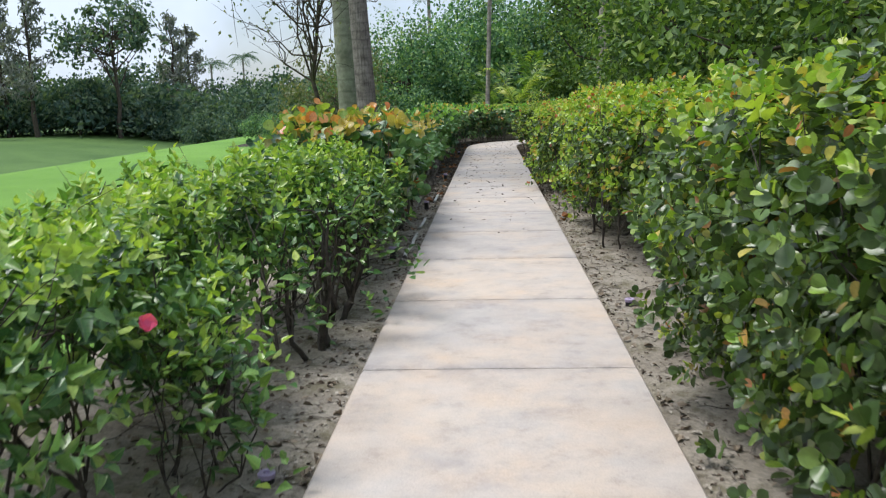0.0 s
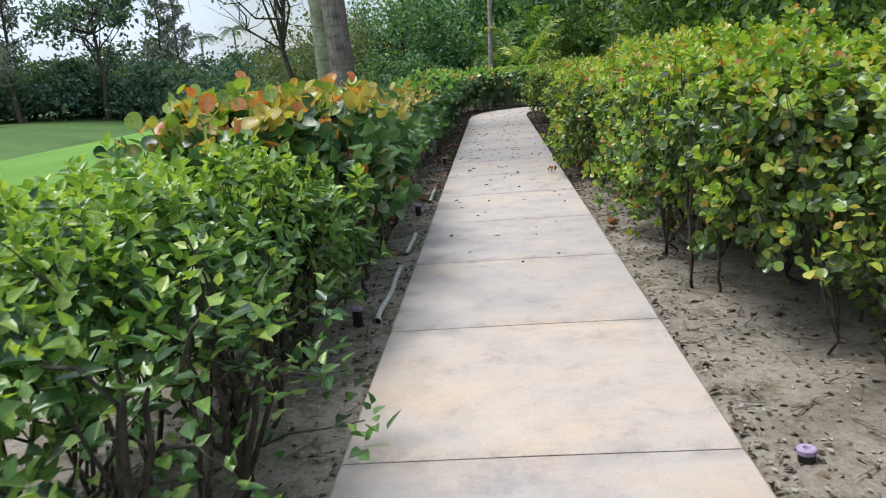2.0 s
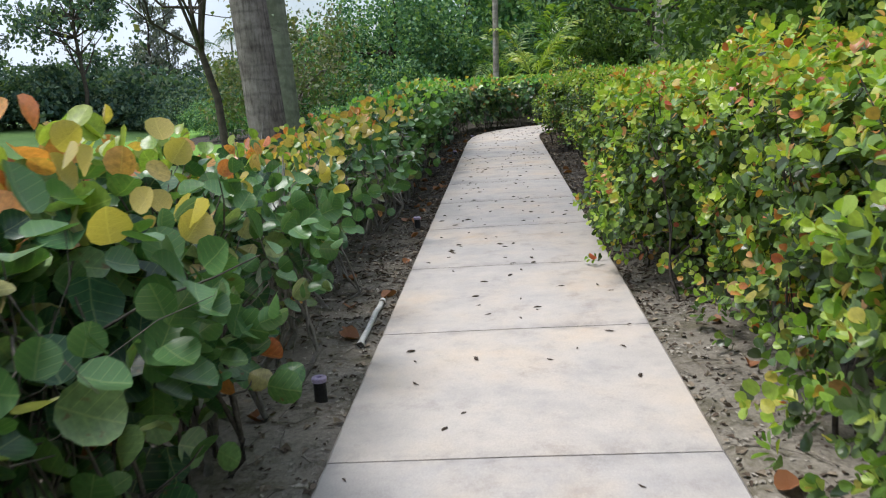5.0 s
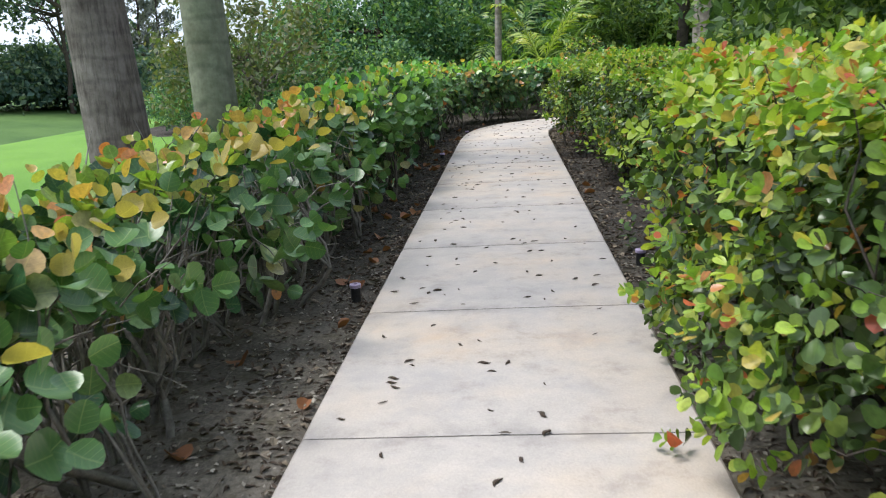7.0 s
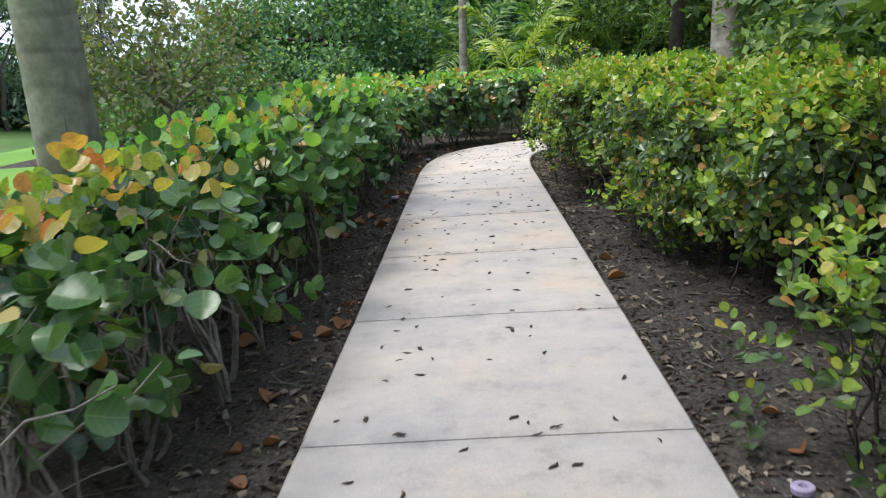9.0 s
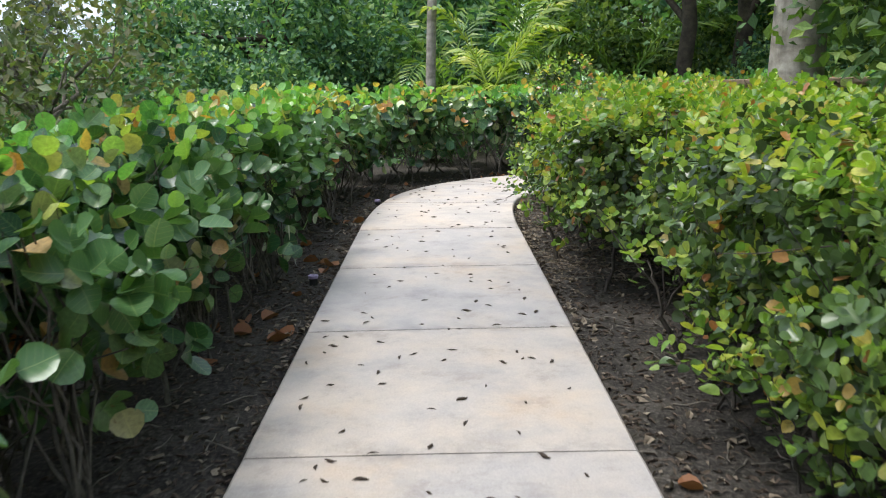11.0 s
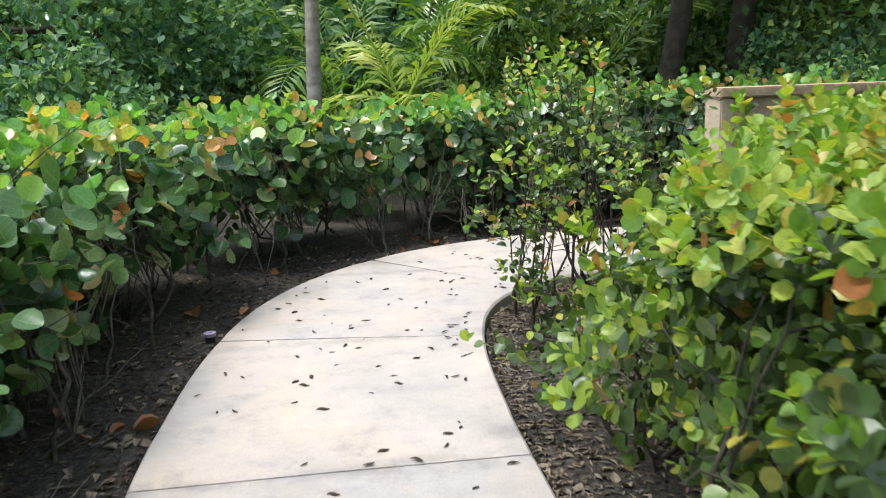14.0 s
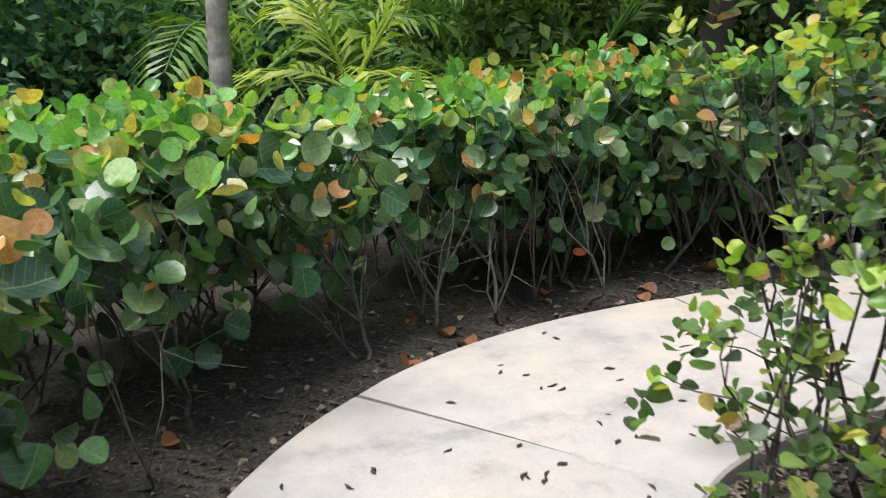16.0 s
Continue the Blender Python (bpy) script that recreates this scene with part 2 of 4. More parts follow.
def concrete_material():
    m, n, l, b = material("weathered_concrete", 0.82, 0.2)
    big = noise_tex(n, l, 1.1, 4.0, 0.65)
    mid = noise_tex(n, l, 3.6, 7.0, 0.75)
    fine = noise_tex(n, l, 110.0, 4.0, 0.7)
    base = ramp(n, [(0.28, (0.41, 0.385, 0.37)), (0.46, (0.49, 0.45, 0.425)), (0.6, (0.53, 0.465, 0.41)), (0.74, (0.56, 0.445, 0.35))])
    l.new(big.outputs["Fac"], base.inputs[0])
    st = ramp(n, [(0.3, (0.72, 0.71, 0.72)), (0.46, (0.95, 0.95, 0.95)), (0.7, (1.08, 1.07, 1.05))])
    l.new(mid.outputs["Fac"], st.inputs[0])
    fi = ramp(n, [(0.3, (0.88, 0.88, 0.88)), (0.7, (1.07, 1.07, 1.07))])
    l.new(fine.outputs["Fac"], fi.inputs[0])
    c = mixed(n, l, 1.0, base.outputs[0], st.outputs[0], 'MULTIPLY')
    c = mixed(n, l, 1.0, c, fi.outputs[0], 'MULTIPLY')
    # rust from the irrigation water, strongest on the first slabs
    tc = n.new("ShaderNodeTexCoord")
    sp = n.new("ShaderNodeSeparateXYZ")
    l.new(tc.outputs["Object"], sp.inputs[0])
    mr = n.new("ShaderNodeMapRange")
    mr.inputs["From Min"].default_value, mr.inputs["From Max"].default_value = 9.0, 3.0
    mr.inputs["To Min"].default_value, mr.inputs["To Max"].default_value = 0.08, 0.5
    l.new(sp.outputs["Y"], mr.inputs["Value"])
    rust = noise_tex(n, l, 1.7, 5.0, 0.6)
    rr = ramp(n, [(0.38, (0, 0, 0)), (0.66, (1, 1, 1))])
    l.new(rust.outputs["Fac"], rr.inputs[0])
    share = n.new("ShaderNodeMath")
    share.operation = 'MULTIPLY'
    l.new(mr.outputs[0], share.inputs[0])
    l.new(rr.outputs[0], share.inputs[1])
    c = mixed(n, l, share.outputs[0], c, mixed(n, l, 1.0, c, (1.12, 0.93, 0.74), 'MULTIPLY'))
    # dirt washed against the joints of the straight run
    jt = n.new("ShaderNodeMath")
    jt.operation = 'PINGPONG'
    jt.inputs[1].default_value = 0.7625
    sh = n.new("ShaderNodeMath")
    sh.operation = 'SUBTRACT'
    sh.inputs[1].default_value = 4.05 - 1.525 * 8
    l.new(sp.outputs["Y"], sh.inputs[0])
    l.new(sh.outputs[0], jt.inputs[0])
    wob = noise_tex(n, l, 5.0, 5.0, 0.7)
    near = n.new("ShaderNodeMapRange")
    near.inputs["From Min"].default_value, near.inputs["From Max"].default_value = 0.012, 0.11
    near.inputs["To Min"].default_value, near.inputs["To Max"].default_value = 1.0, 0.0
    l.new(jt.outputs[0], near.inputs["Value"])
    dirt = n.new("ShaderNodeMath")
    dirt.operation = 'MULTIPLY'
    wr = ramp(n, [(0.42, (0, 0, 0)), (0.68, (0.55, 0.55, 0.55))])
    l.new(wob.outputs["Fac"], wr.inputs[0])
    l.new(near.outputs[0], dirt.inputs[0])
    l.new(wr.outputs[0], dirt.inputs[1])
    c = mixed(n, l, dirt.outputs[0], c, (0.17, 0.165, 0.17))
    # grey weathered blotches
    bl = noise_tex(n, l, 2.3, 8.0, 0.72)
    br = ramp(n, [(0.50, (0, 0, 0)), (0.66, (0.38, 0.38, 0.38))])
    l.new(bl.outputs["Fac"], br.inputs[0])
    c = mixed(n, l, br.outputs[0], c, (0.30, 0.295, 0.31))
    oi = n.new("ShaderNodeObjectInfo")
    ra = ramp(n, [(0.0, (0.88, 0.89, 0.91)), (1.0, (0.99, 0.97, 0.945))])
    l.new(oi.outputs["Random"], ra.inputs[0])
    l.new(mixed(n, l, 1.0, c, ra.outputs[0], 'MULTIPLY'), b.inputs["Base Color"])
    bumped(n, l, b, fine.outputs["Fac"], 0.25, 0.004)
    return m


def soil_material():
    """Pale sand along the first stretch, darker leaf mould further on."""
    m, n, l, b = material("bed_soil", 0.95, 0.15)
    a = noise_tex(n, l, 2.2, 5.0, 0.65)
    f = noise_tex(n, l, 45.0, 5.0, 0.75)
    sand = ramp(n, [(0.3, (0.22, 0.19, 0.155)), (0.6, (0.40, 0.36, 0.30)), (0.8, (0.50, 0.46, 0.40))])
    l.new(a.outputs["Fac"], sand.inputs[0])
    mould = ramp(n, [(0.35, (0.026, 0.023, 0.02)), (0.55, (0.065, 0.057, 0.049)), (0.75, (0.17, 0.15, 0.128))])
    l.new(f.outputs["Fac"], mould.inputs[0])
    moss = noise_tex(n, l, 4.5, 6.0, 0.75)
    mo = ramp(n, [(0.50, (0, 0, 0)), (0.62, (0.75, 0.75, 0.75))])
    l.new(moss.outputs["Fac"], mo.inputs[0])
    spots = noise_tex(n, l, 14.0, 5.0, 0.8)
    so = ramp(n, [(0.52, (0, 0, 0)), (0.66, (0.7, 0.7, 0.7))])
    l.new(spots.outputs["Fac"], so.inputs[0])
    bed = mixed(n, l, mo.outputs[0], sand.outputs[0], (0.15, 0.135, 0.08))
    bed = mixed(n, l, so.outputs[0], bed, (0.10, 0.085, 0.065))
    tc = n.new("ShaderNodeTexCoord")
    sp = n.new("ShaderNodeSeparateXYZ")
    l.new(tc.outputs["Object"], sp.inputs[0])
    mr = n.new("ShaderNodeMapRange")
    mr.inputs["From Min"].default_value, mr.inputs["From Max"].default_value = 9.0, 17.0
    l.new(sp.outputs["Y"], mr.inputs["Value"])
    ad = n.new("ShaderNodeMath")
    ad.operation = 'ADD'
    l.new(mr.outputs[0], ad.inputs[0])
    nr = n.new("ShaderNodeMapRange")
    nr.inputs["To Min"].default_value, nr.inputs["To Max"].default_value = -0.55, 0.55
    l.new(a.outputs["Fac"], nr.inputs["Value"])
    l.new(nr.outputs[0], ad.inputs[1])
    ad.use_clamp = True
    gr = ramp(n, [(0.3, (0.7, 0.7, 0.7)), (0.7, (1.15, 1.15, 1.15))])
    l.new(f.outputs["Fac"], gr.inputs[0])
    c = mixed(n, l, ad.outputs[0], bed, mould.outputs[0])
    l.new(mixed(n, l, 1.0, c, gr.outputs[0], 'MULTIPLY'), b.inputs["Base Color"])
    bumped(n, l, b, f.outputs["Fac"], 0.8, 0.02)
    return m


def grass_material(name, c1, c2):
    m, n, l, b = material(name, 0.8, 0.2)
    a = noise_tex(n, l, 0.25, 4.0)
    f = noise_tex(n, l, 60.0, 5.0, 0.8)
    r = ramp(n, [(0.3, c1), (0.7, c2)])
    l.new(a.outputs["Fac"], r.inputs[0])
    g = ramp(n, [(0.3, (0.7, 0.72, 0.7)), (0.7, (1.2, 1.2, 1.1))])
    l.new(f.outputs["Fac"], g.inputs[0])
    l.new(mixed(n, l, 1.0, r.outputs[0], g.outputs[0], 'MULTIPLY'), b.inputs["Base Color"])
    bumped(n, l, b, f.outputs["Fac"], 0.7, 0.03)
    return m


def royal_trunk_material(name, c1, c2, ring, fissures=0.0):
    """A palm's trunk: pale bark with ring scars and blotches."""
    m, n, l, b = material(name, 0.85, 0.2)
    tc = n.new("ShaderNodeTexCoord")
    w = n.new("ShaderNodeTexWave")
    w.bands_direction = 'Z'
    w.inputs["Scale"].default_value, w.inputs["Distortion"].default_value, w.inputs["Detail"].default_value = ring, 6.0, 4.0
    l.new(tc.outputs["Object"], w.inputs["Vector"])
    t = noise_tex(n, l, 9.0, 6.0, 0.75)
    r = ramp(n, [(0.3, c1), (0.7, c2)])
    l.new(t.outputs["Fac"], r.inputs[0])
    k = ramp(n, [(0.0, (0.78, 0.78, 0.78)), (0.18, (1.0, 1.0, 1.0))])
    l.new(w.outputs["Fac"], k.inputs[0])
    c = mixed(n, l, 1.0, r.outputs[0], k.outputs[0], 'MULTIPLY')
    # upright fissures
    mp = n.new("ShaderNodeMapping")
    mp.inputs["Scale"].default_value = (1.0, 1.0, 0.12)
    l.new(tc.outputs["Object"], mp.inputs["Vector"])
    fs = noise_tex(n, l, 38.0, 4.0, 0.7)
    l.new(mp.outputs[0], fs.inputs["Vector"])
    fr = ramp(n, [(0.36, (0.42, 0.40, 0.40)), (0.52, (1.0, 1.0, 1.0)), (0.72, (1.25, 1.25, 1.27))])
    l.new(fs.outputs["Fac"], fr.inputs[0])
    c = mixed(n, l, fissures, c, mixed(n, l, 1.0, c, fr.outputs[0], 'MULTIPLY'))
    big = noise_tex(n, l, 1.6, 4.0, 0.7)
    kb = ramp(n, [(0.35, (0.62, 0.60, 0.58)), (0.6, (1.1, 1.1, 1.1))])
    l.new(big.outputs["Fac"], kb.inputs[0])
    l.new(mixed(n, l, 1.0, c, kb.outputs[0], 'MULTIPLY'), b.inputs["Base Color"])
    bumped(n, l, b, mixed(n, l, fissures, mixed(n, l, 0.6, w.outputs["Color"], t.outputs["Color"]), fs.outputs["Color"]), 0.6, 0.02)
    return m


CONCRETE, SOIL = concrete_material(), soil_material()
GRASS = grass_material("mown_grass", (0.11, 0.24, 0.04), (0.18, 0.34, 0.06))
# lawn past the crest: shade and distance are put into this duller green
SHADED_GRASS = grass_material("shaded_grass", (0.06, 0.12, 0.035), (0.11, 0.19, 0.055))
TRUNK_GREY = royal_trunk_material("ringed_grey_trunk", (0.13, 0.108, 0.10), (0.27, 0.235, 0.22), 2.0, 0.75)
TRUNK_GREEN = royal_trunk_material("smooth_green_grey_trunk", (0.17, 0.18, 0.135), (0.29, 0.285, 0.225), 0.9, 0.12)
TRUNK_PALE = royal_trunk_material("pale_blotched_trunk", (0.22, 0.19, 0.16), (0.46, 0.42, 0.37), 1.3, 0.2)

# ---- mesh helpers ----
def mesh_arrays(name, verts, faces, mat, smooth=False, blade=None):
    """A mesh from an (n, 3) array of vertices and an (m, k) array of faces; blade gives each vertex its place on a leaf."""
    me = bpy.data.meshes.new(name)
    verts, faces = np.asarray(verts, dtype=np.float32), np.asarray(faces, dtype=np.int32)
    m, k = faces.shape
    me.vertices.add(len(verts))
    me.vertices.foreach_set("co", verts.ravel())
    me.loops.add(m * k)
    me.loops.foreach_set("vertex_index", faces.ravel())
    me.polygons.add(m)
    me.polygons.foreach_set("loop_start", np.arange(0, m * k, k, dtype=np.int32))
    me.polygons.foreach_set("loop_total", np.full(m, k, dtype=np.int32))
    me.polygons.foreach_set("use_smooth", np.full(m, smooth))
    if blade is not None:
        uv = me.uv_layers.new(name="blade")
        uv.data.foreach_set("uv", np.asarray(blade, dtype=np.float32)[faces.ravel()].ravel())
    me.update(calc_edges=True)
    me.materials.append(mat)
    return me


def piece(name, me, parent=None, label=""):
    ob = new(name, me)
    if parent is not None:
        ob.parent = parent
    return tagged(ob, label)


def part(name, bm, mat, parent=None, label="", smooth=False):
    me = bpy.data.meshes.new(name)
    bm.to_mesh(me)
    bm.free()
    me.materials.append(mat)
    me.polygons.foreach_set("use_smooth", np.full(len(me.polygons), smooth))
    return piece(name, me, parent, label)


def thing(name, x, y, z, label, category, group="", kind=""):
    ob = new(name)
    ob.location = (x, y, z)
    ob.empty_display_size = 0.2
    return tagged(ob, label, category, group, kind)


def unit(a):
    return a / np.maximum(np.linalg.norm(a, axis=-1, keepdims=True), 1e-9)


# leaf outlines: along, across, lift
ROUND_V = np.array([(0.5, 0, -0.06), (0, 0, 0), (0.03, 0.22, 0.03), (0.2, 0.43, 0.07), (0.48, 0.53, 0.11), (0.78, 0.43, 0.08), (0.96, 0.2, 0.02), (1, 0, -0.03), (0.96, -0.2, 0.02), (0.78, -0.43, 0.08), (0.48, -0.53, 0.11), (0.2, -0.43, 0.07), (0.03, -0.22, 0.03)])
ROUND_F = np.array([(0, i, i % 12 + 1) for i in range(1, 13)])
OVAL_V = np.array([(0, 0, 0), (0.13, 0.17, 0.03), (0.34, 0.36, 0.07), (0.60, 0.42, 0.08), (0.84, 0.31, 0.05), (0.98, 0, -0.02), (0.84, -0.31, 0.05), (0.60, -0.42, 0.08), (0.34, -0.36, 0.07), (0.13, -0.17, 0.03)])
OVAL_F = np.array([(0, 5, 4, 3, 2, 1), (0, 9, 8, 7, 6, 5)])
POINT_V = np.array([(0, 0, 0), (0.28, 0.32, 0.10), (0.65, 0.22, 0.05), (1.05, 0, -0.10), (0.65, -0.22, 0.05), (0.28, -0.32, 0.10)])
LONG_V = np.array([(0, 0, 0), (0.35, 0.15, 0.05), (0.7, 0.13, 0.03), (1.1, 0, -0.12), (0.7, -0.13, 0.03), (0.35, -0.15, 0.05)])
KITE_V = np.array([(0, 0, 0), (0.55, 0.34, 0.06), (1.05, 0, -0.05), (0.55, -0.34, 0.06)])
KITE_F = np.array([(0, 3, 2, 1)])
FOLD_F = np.array([(0, 3, 2, 1), (0, 5, 4, 3)])
SHAPES = {"round": (ROUND_V, ROUND_F), "oval": (OVAL_V, OVAL_F), "point": (POINT_V, FOLD_F), "long": (LONG_V, FOLD_F), "kite": (KITE_V, KITE_F)}


def leaf_arrays(rng, pts, normals, sizes, shape, droop=0.25, scatter=0.6):
    """Vertices and faces of one leaf at every point, facing roughly along its normal."""
    lv, lf = SHAPES[shape]
    n = len(pts)
    nrm = unit(normals + rng.normal(0, scatter, (n, 3)))
    along = unit(np.cross(nrm, rng.normal(0, 1, (n, 3))) + np.array([0, 0, -droop]))
    side = unit(np.cross(nrm, along))
    nrm = np.cross(along, side)
    s = sizes[:, None, None]
    v = pts[:, None, :] + s * (along[:, None, :] * (lv[None, :, 0:1] - 0.5) + side[:, None, :] * lv[None, :, 1:2] + nrm[:, None, :] * lv[None, :, 2:3] * rng.uniform(0.2, 2.8, (n, 1, 1)))
    f = lf[None, :, :] + (np.arange(n) * len(lv))[:, None, None]
    return v.reshape(-1, 3), f.reshape(-1, lf.shape[1])


def leaf_basis(rng, pts, normals, droop=0.25, scatter=0.6):
    """Foot, length-wise, cross-wise and upward directions of a leaf at every point."""
    n = len(pts)
    nrm = unit(normals + rng.normal(0, scatter, (n, 3)))
    along = unit(np.cross(nrm, rng.normal(0, 1, (n, 3))) + np.array([0, 0, -droop]))
    side = unit(np.cross(nrm, along))
    return along, side, np.cross(along, side)


def whorl_basis(rng, hearts, ways, per, length, spread, loose):
    """Leaves set spirally along short shoots: open at the foot, upright at the tip."""
    m = len(hearts)
    d = unit(np.repeat(ways, per, axis=0))
    k = np.tile(np.linspace(0, 1, per), m)[:, None]
    u = unit(np.cross(d, np.repeat(rng.normal(0, 1, (m, 3)), per, axis=0)))
    w = np.cross(d, u)
    ang = (np.tile(np.arange(per) * 2.4, m) + rng.normal(0, 0.35, m * per))[:, None]
    rad = np.cos(ang) * u + np.sin(ang) * w
    along = unit(d * (0.15 + 0.8 * k) + rad * spread * (1.2 - 0.65 * k) + rng.normal(0, 0.16, (m * per, 3)))
    nrm = unit(d - along * (d * along).sum(1, keepdims=True) + rng.normal(0, loose, (m * per, 3)))
    side = unit(np.cross(nrm, along))
    foot = np.repeat(hearts, per, axis=0) + d * length * (k - 0.6) * rng.uniform(0.7, 1.3, (m * per, 1)) + rad * 0.008
    return foot, along, side, np.cross(along, side), k[:, 0]


def blades(rng, foot, along, side, nrm, sizes, shape):
    """Vertices, faces and blade places of the leaves with these directions."""
    lv, lf = SHAPES[shape]
    n = len(foot)
    s = sizes[:, None, None]
    v = foot[:, None, :] + s * (along[:, None, :] * lv[None, :, 0:1] + side[:, None, :] * lv[None, :, 1:2] + nrm[:, None, :] * lv[None, :, 2:3] * rng.uniform(0.2, 2.6, (n, 1, 1)))
    f = lf[None, :, :] + (np.arange(n) * len(lv))[:, None, None]
    return v.reshape(-1, 3), f.reshape(-1, lf.shape[1]), np.tile(lv[:, :2], (n, 1))


def tubes(paths, radii, sides=5):
    """Tapered tubes along poly-lines: lists of (k, 3) arrays and of k radii."""
    vs, fs, base = [], [], 0
    ang = np.linspace(0, 2 * math.pi, sides, endpoint=False)
    for p, r in zip(paths, radii):
        p, r = np.asarray(p, float), np.asarray(r, float)
        d = unit(np.gradient(p, axis=0))
        ref = np.where(np.abs(d[:, 2:3]) > 0.9, np.array([[1.0, 0, 0]]), np.array([[0, 0, 1.0]]))
        u = unit(np.cross(d, ref))
        w = np.cross(d, u)
        ring = p[:, None, :] + r[:, None, None] * (np.cos(ang)[None, :, None] * u[:, None, :] + np.sin(ang)[None, :, None] * w[:, None, :])
        vs.append(ring.reshape(-1, 3))
        k = len(p)
        i, j = np.meshgrid(np.arange(k - 1), np.arange(sides), indexing="ij")
        jn = (j + 1) % sides
        fs.append(np.stack([i * sides + j, i * sides + jn, (i + 1) * sides + jn, (i + 1) * sides + j], -1).reshape(-1, 4) + base)
        base += k * sides
    return np.concatenate(vs), np.concatenate(fs)


def wander(rng, a, b, k, amount):
    """A crooked line of k points from a to b."""
    t = np.linspace(0, 1, k)[:, None]
    p = a + (b - a) * t
    p[1:-1] += rng.normal(0, amount, (k - 2, 3))
    return p


# ---- the path's line ----
HALF = 0.74
CENTRE = [(0.0, -8.0), (0.0, 4.0), (0.0, 16.0), (0.0, 23.3), (0.01, 24.4), (0.07, 25.25), (0.22, 25.95), (0.5, 26.5), (0.88, 26.9), (1.32, 27.15), (1.85, 27.3), (2.6, 27.38), (3.6, 27.36), (5.0, 27.2), (8.0, 26.7), (12.0, 25.6)]


def smooth_line(points, step=0.05):
    """A Catmull-Rom line through the points, resampled evenly."""
    p = np.array([points[0], *points, points[-1]], float)
    out = []
    for i in range(1, len(p) - 2):
        t = np.linspace(0, 1, 60, endpoint=False)[:, None]
        a, b, c, d = p[i - 1], p[i], p[i + 1], p[i + 2]
        out.append(0.5 * (2 * b + (c - a) * t + (2 * a - 5 * b + 4 * c - d) * t * t + (3 * b - a - 3 * c + d) * t ** 3))
    out = np.concatenate(out)
    s = np.concatenate([[0], np.cumsum(np.linalg.norm(np.diff(out, axis=0), axis=1))])
    q = np.arange(0, s[-1], step)
    return np.stack([np.interp(q, s, out[:, 0]), np.interp(q, s, out[:, 1])], -1)


LINE = smooth_line(CENTRE)
LINE_DIR = unit(np.gradient(LINE, axis=0))
LINE_LEFT = np.stack([-LINE_DIR[:, 1], LINE_DIR[:, 0]], -1)


def from_path(x, y):
    """Distance from the path's centre line, for arrays."""
    d = np.full(np.shape(x), 1e9)
    for c in LINE[::4]:
        d = np.minimum(d, (x - c[0]) ** 2 + (y - c[1]) ** 2)
    return np.sqrt(d)


def lie(x, y):
    """Height of the ground: level beds, a lawn that falls away beyond its crest, and a bank on its far side."""
    x = np.asarray(x, float)
    y = np.asarray(y, float)
    fall = np.clip((-x - 11.5) / 9.0, 0, 1)
    bank = np.clip((-x - 22.0) / 16.0, 0, 1)
    z = -0.05 - 1.9 * fall * fall * (3 - 2 * fall) + 1.3 * bank * bank * (3 - 2 * bank)
    return z


def bed_rough(x, y):
    q = Vector((x, y, 0.0))
    return 0.026 * noise.noise(q * 2.3) + 0.018 * noise.noise(q * 7.0) + 0.012 * noise.noise(q * 15.0)


# ---- ground ----
def build_ground():
    near_x = np.arange(-3.2, 3.2001, 0.08)
    near_y = np.arange(-1.0, 30.5, 0.08)
    far = np.array([0.4, 0.9, 1.6, 2.5, 3.6, 5, 6.5, 8, 10, 12, 14, 16.5, 19, 23, 28, 36, 50, 80, 140, 260, 500, 1200])
    xs = np.unique(np.round(np.concatenate([-3.2 - far, -np.arange(11.5, 40.0, 1.0), near_x, 3.2 + far]), 4))
    ys = np.concatenate([-1.0 - far[::-1], near_y, 30.5 + far])
    X, Y = np.meshgrid(xs, ys, indexing="ij")
    Z = lie(X, Y)
    rough = np.zeros_like(Z)
    ii = np.argwhere((np.abs(X) < 3.3) & (Y > -1.1) & (Y < 30.6))
    for i, j in ii:
        rough[i, j] = bed_rough(X[i, j], Y[i, j])
    d = from_path(X, Y)
    under = np.clip((HALF + 0.02 - d) / 0.08, 0, 1)
    Z = Z + rough * (1 - under) - 0.05 * under
    V = np.stack([X, Y, Z], -1).reshape(-1, 3)
    nx, ny = X.shape
    i, j = np.meshgrid(np.arange(nx - 1), np.arange(ny - 1), indexing="ij")
    F = np.stack([i * ny + j, (i + 1) * ny + j, (i + 1) * ny + j + 1, i * ny + j + 1], -1).reshape(-1, 4)
    me = mesh_arrays("ground", V, F, SOIL, True)
    me.materials.append(GRASS)
    me.materials.append(SHADED_GRASS)
    cx = V[F].mean(1)
    lawn = (cx[:, 0] < -2.55) & (cx[:, 1] < 27.0 + 0.25 * (-cx[:, 0])) | (cx[:, 0] < -9) & (cx[:, 1] < 150) | (cx[:, 1] < -12)
    # darker painted grass where the lawn has dropped out of the light
    shaded_lawn = lawn & (cx[:, 0] < -14.5)
    me.polygons.foreach_set("material_index", lawn.astype(np.int32) + shaded_lawn)
    return tagged(new("ground", me), "pale sandy planting bed with leaf mould, running into a mown lawn", "ground", kind="structure")


build_ground()


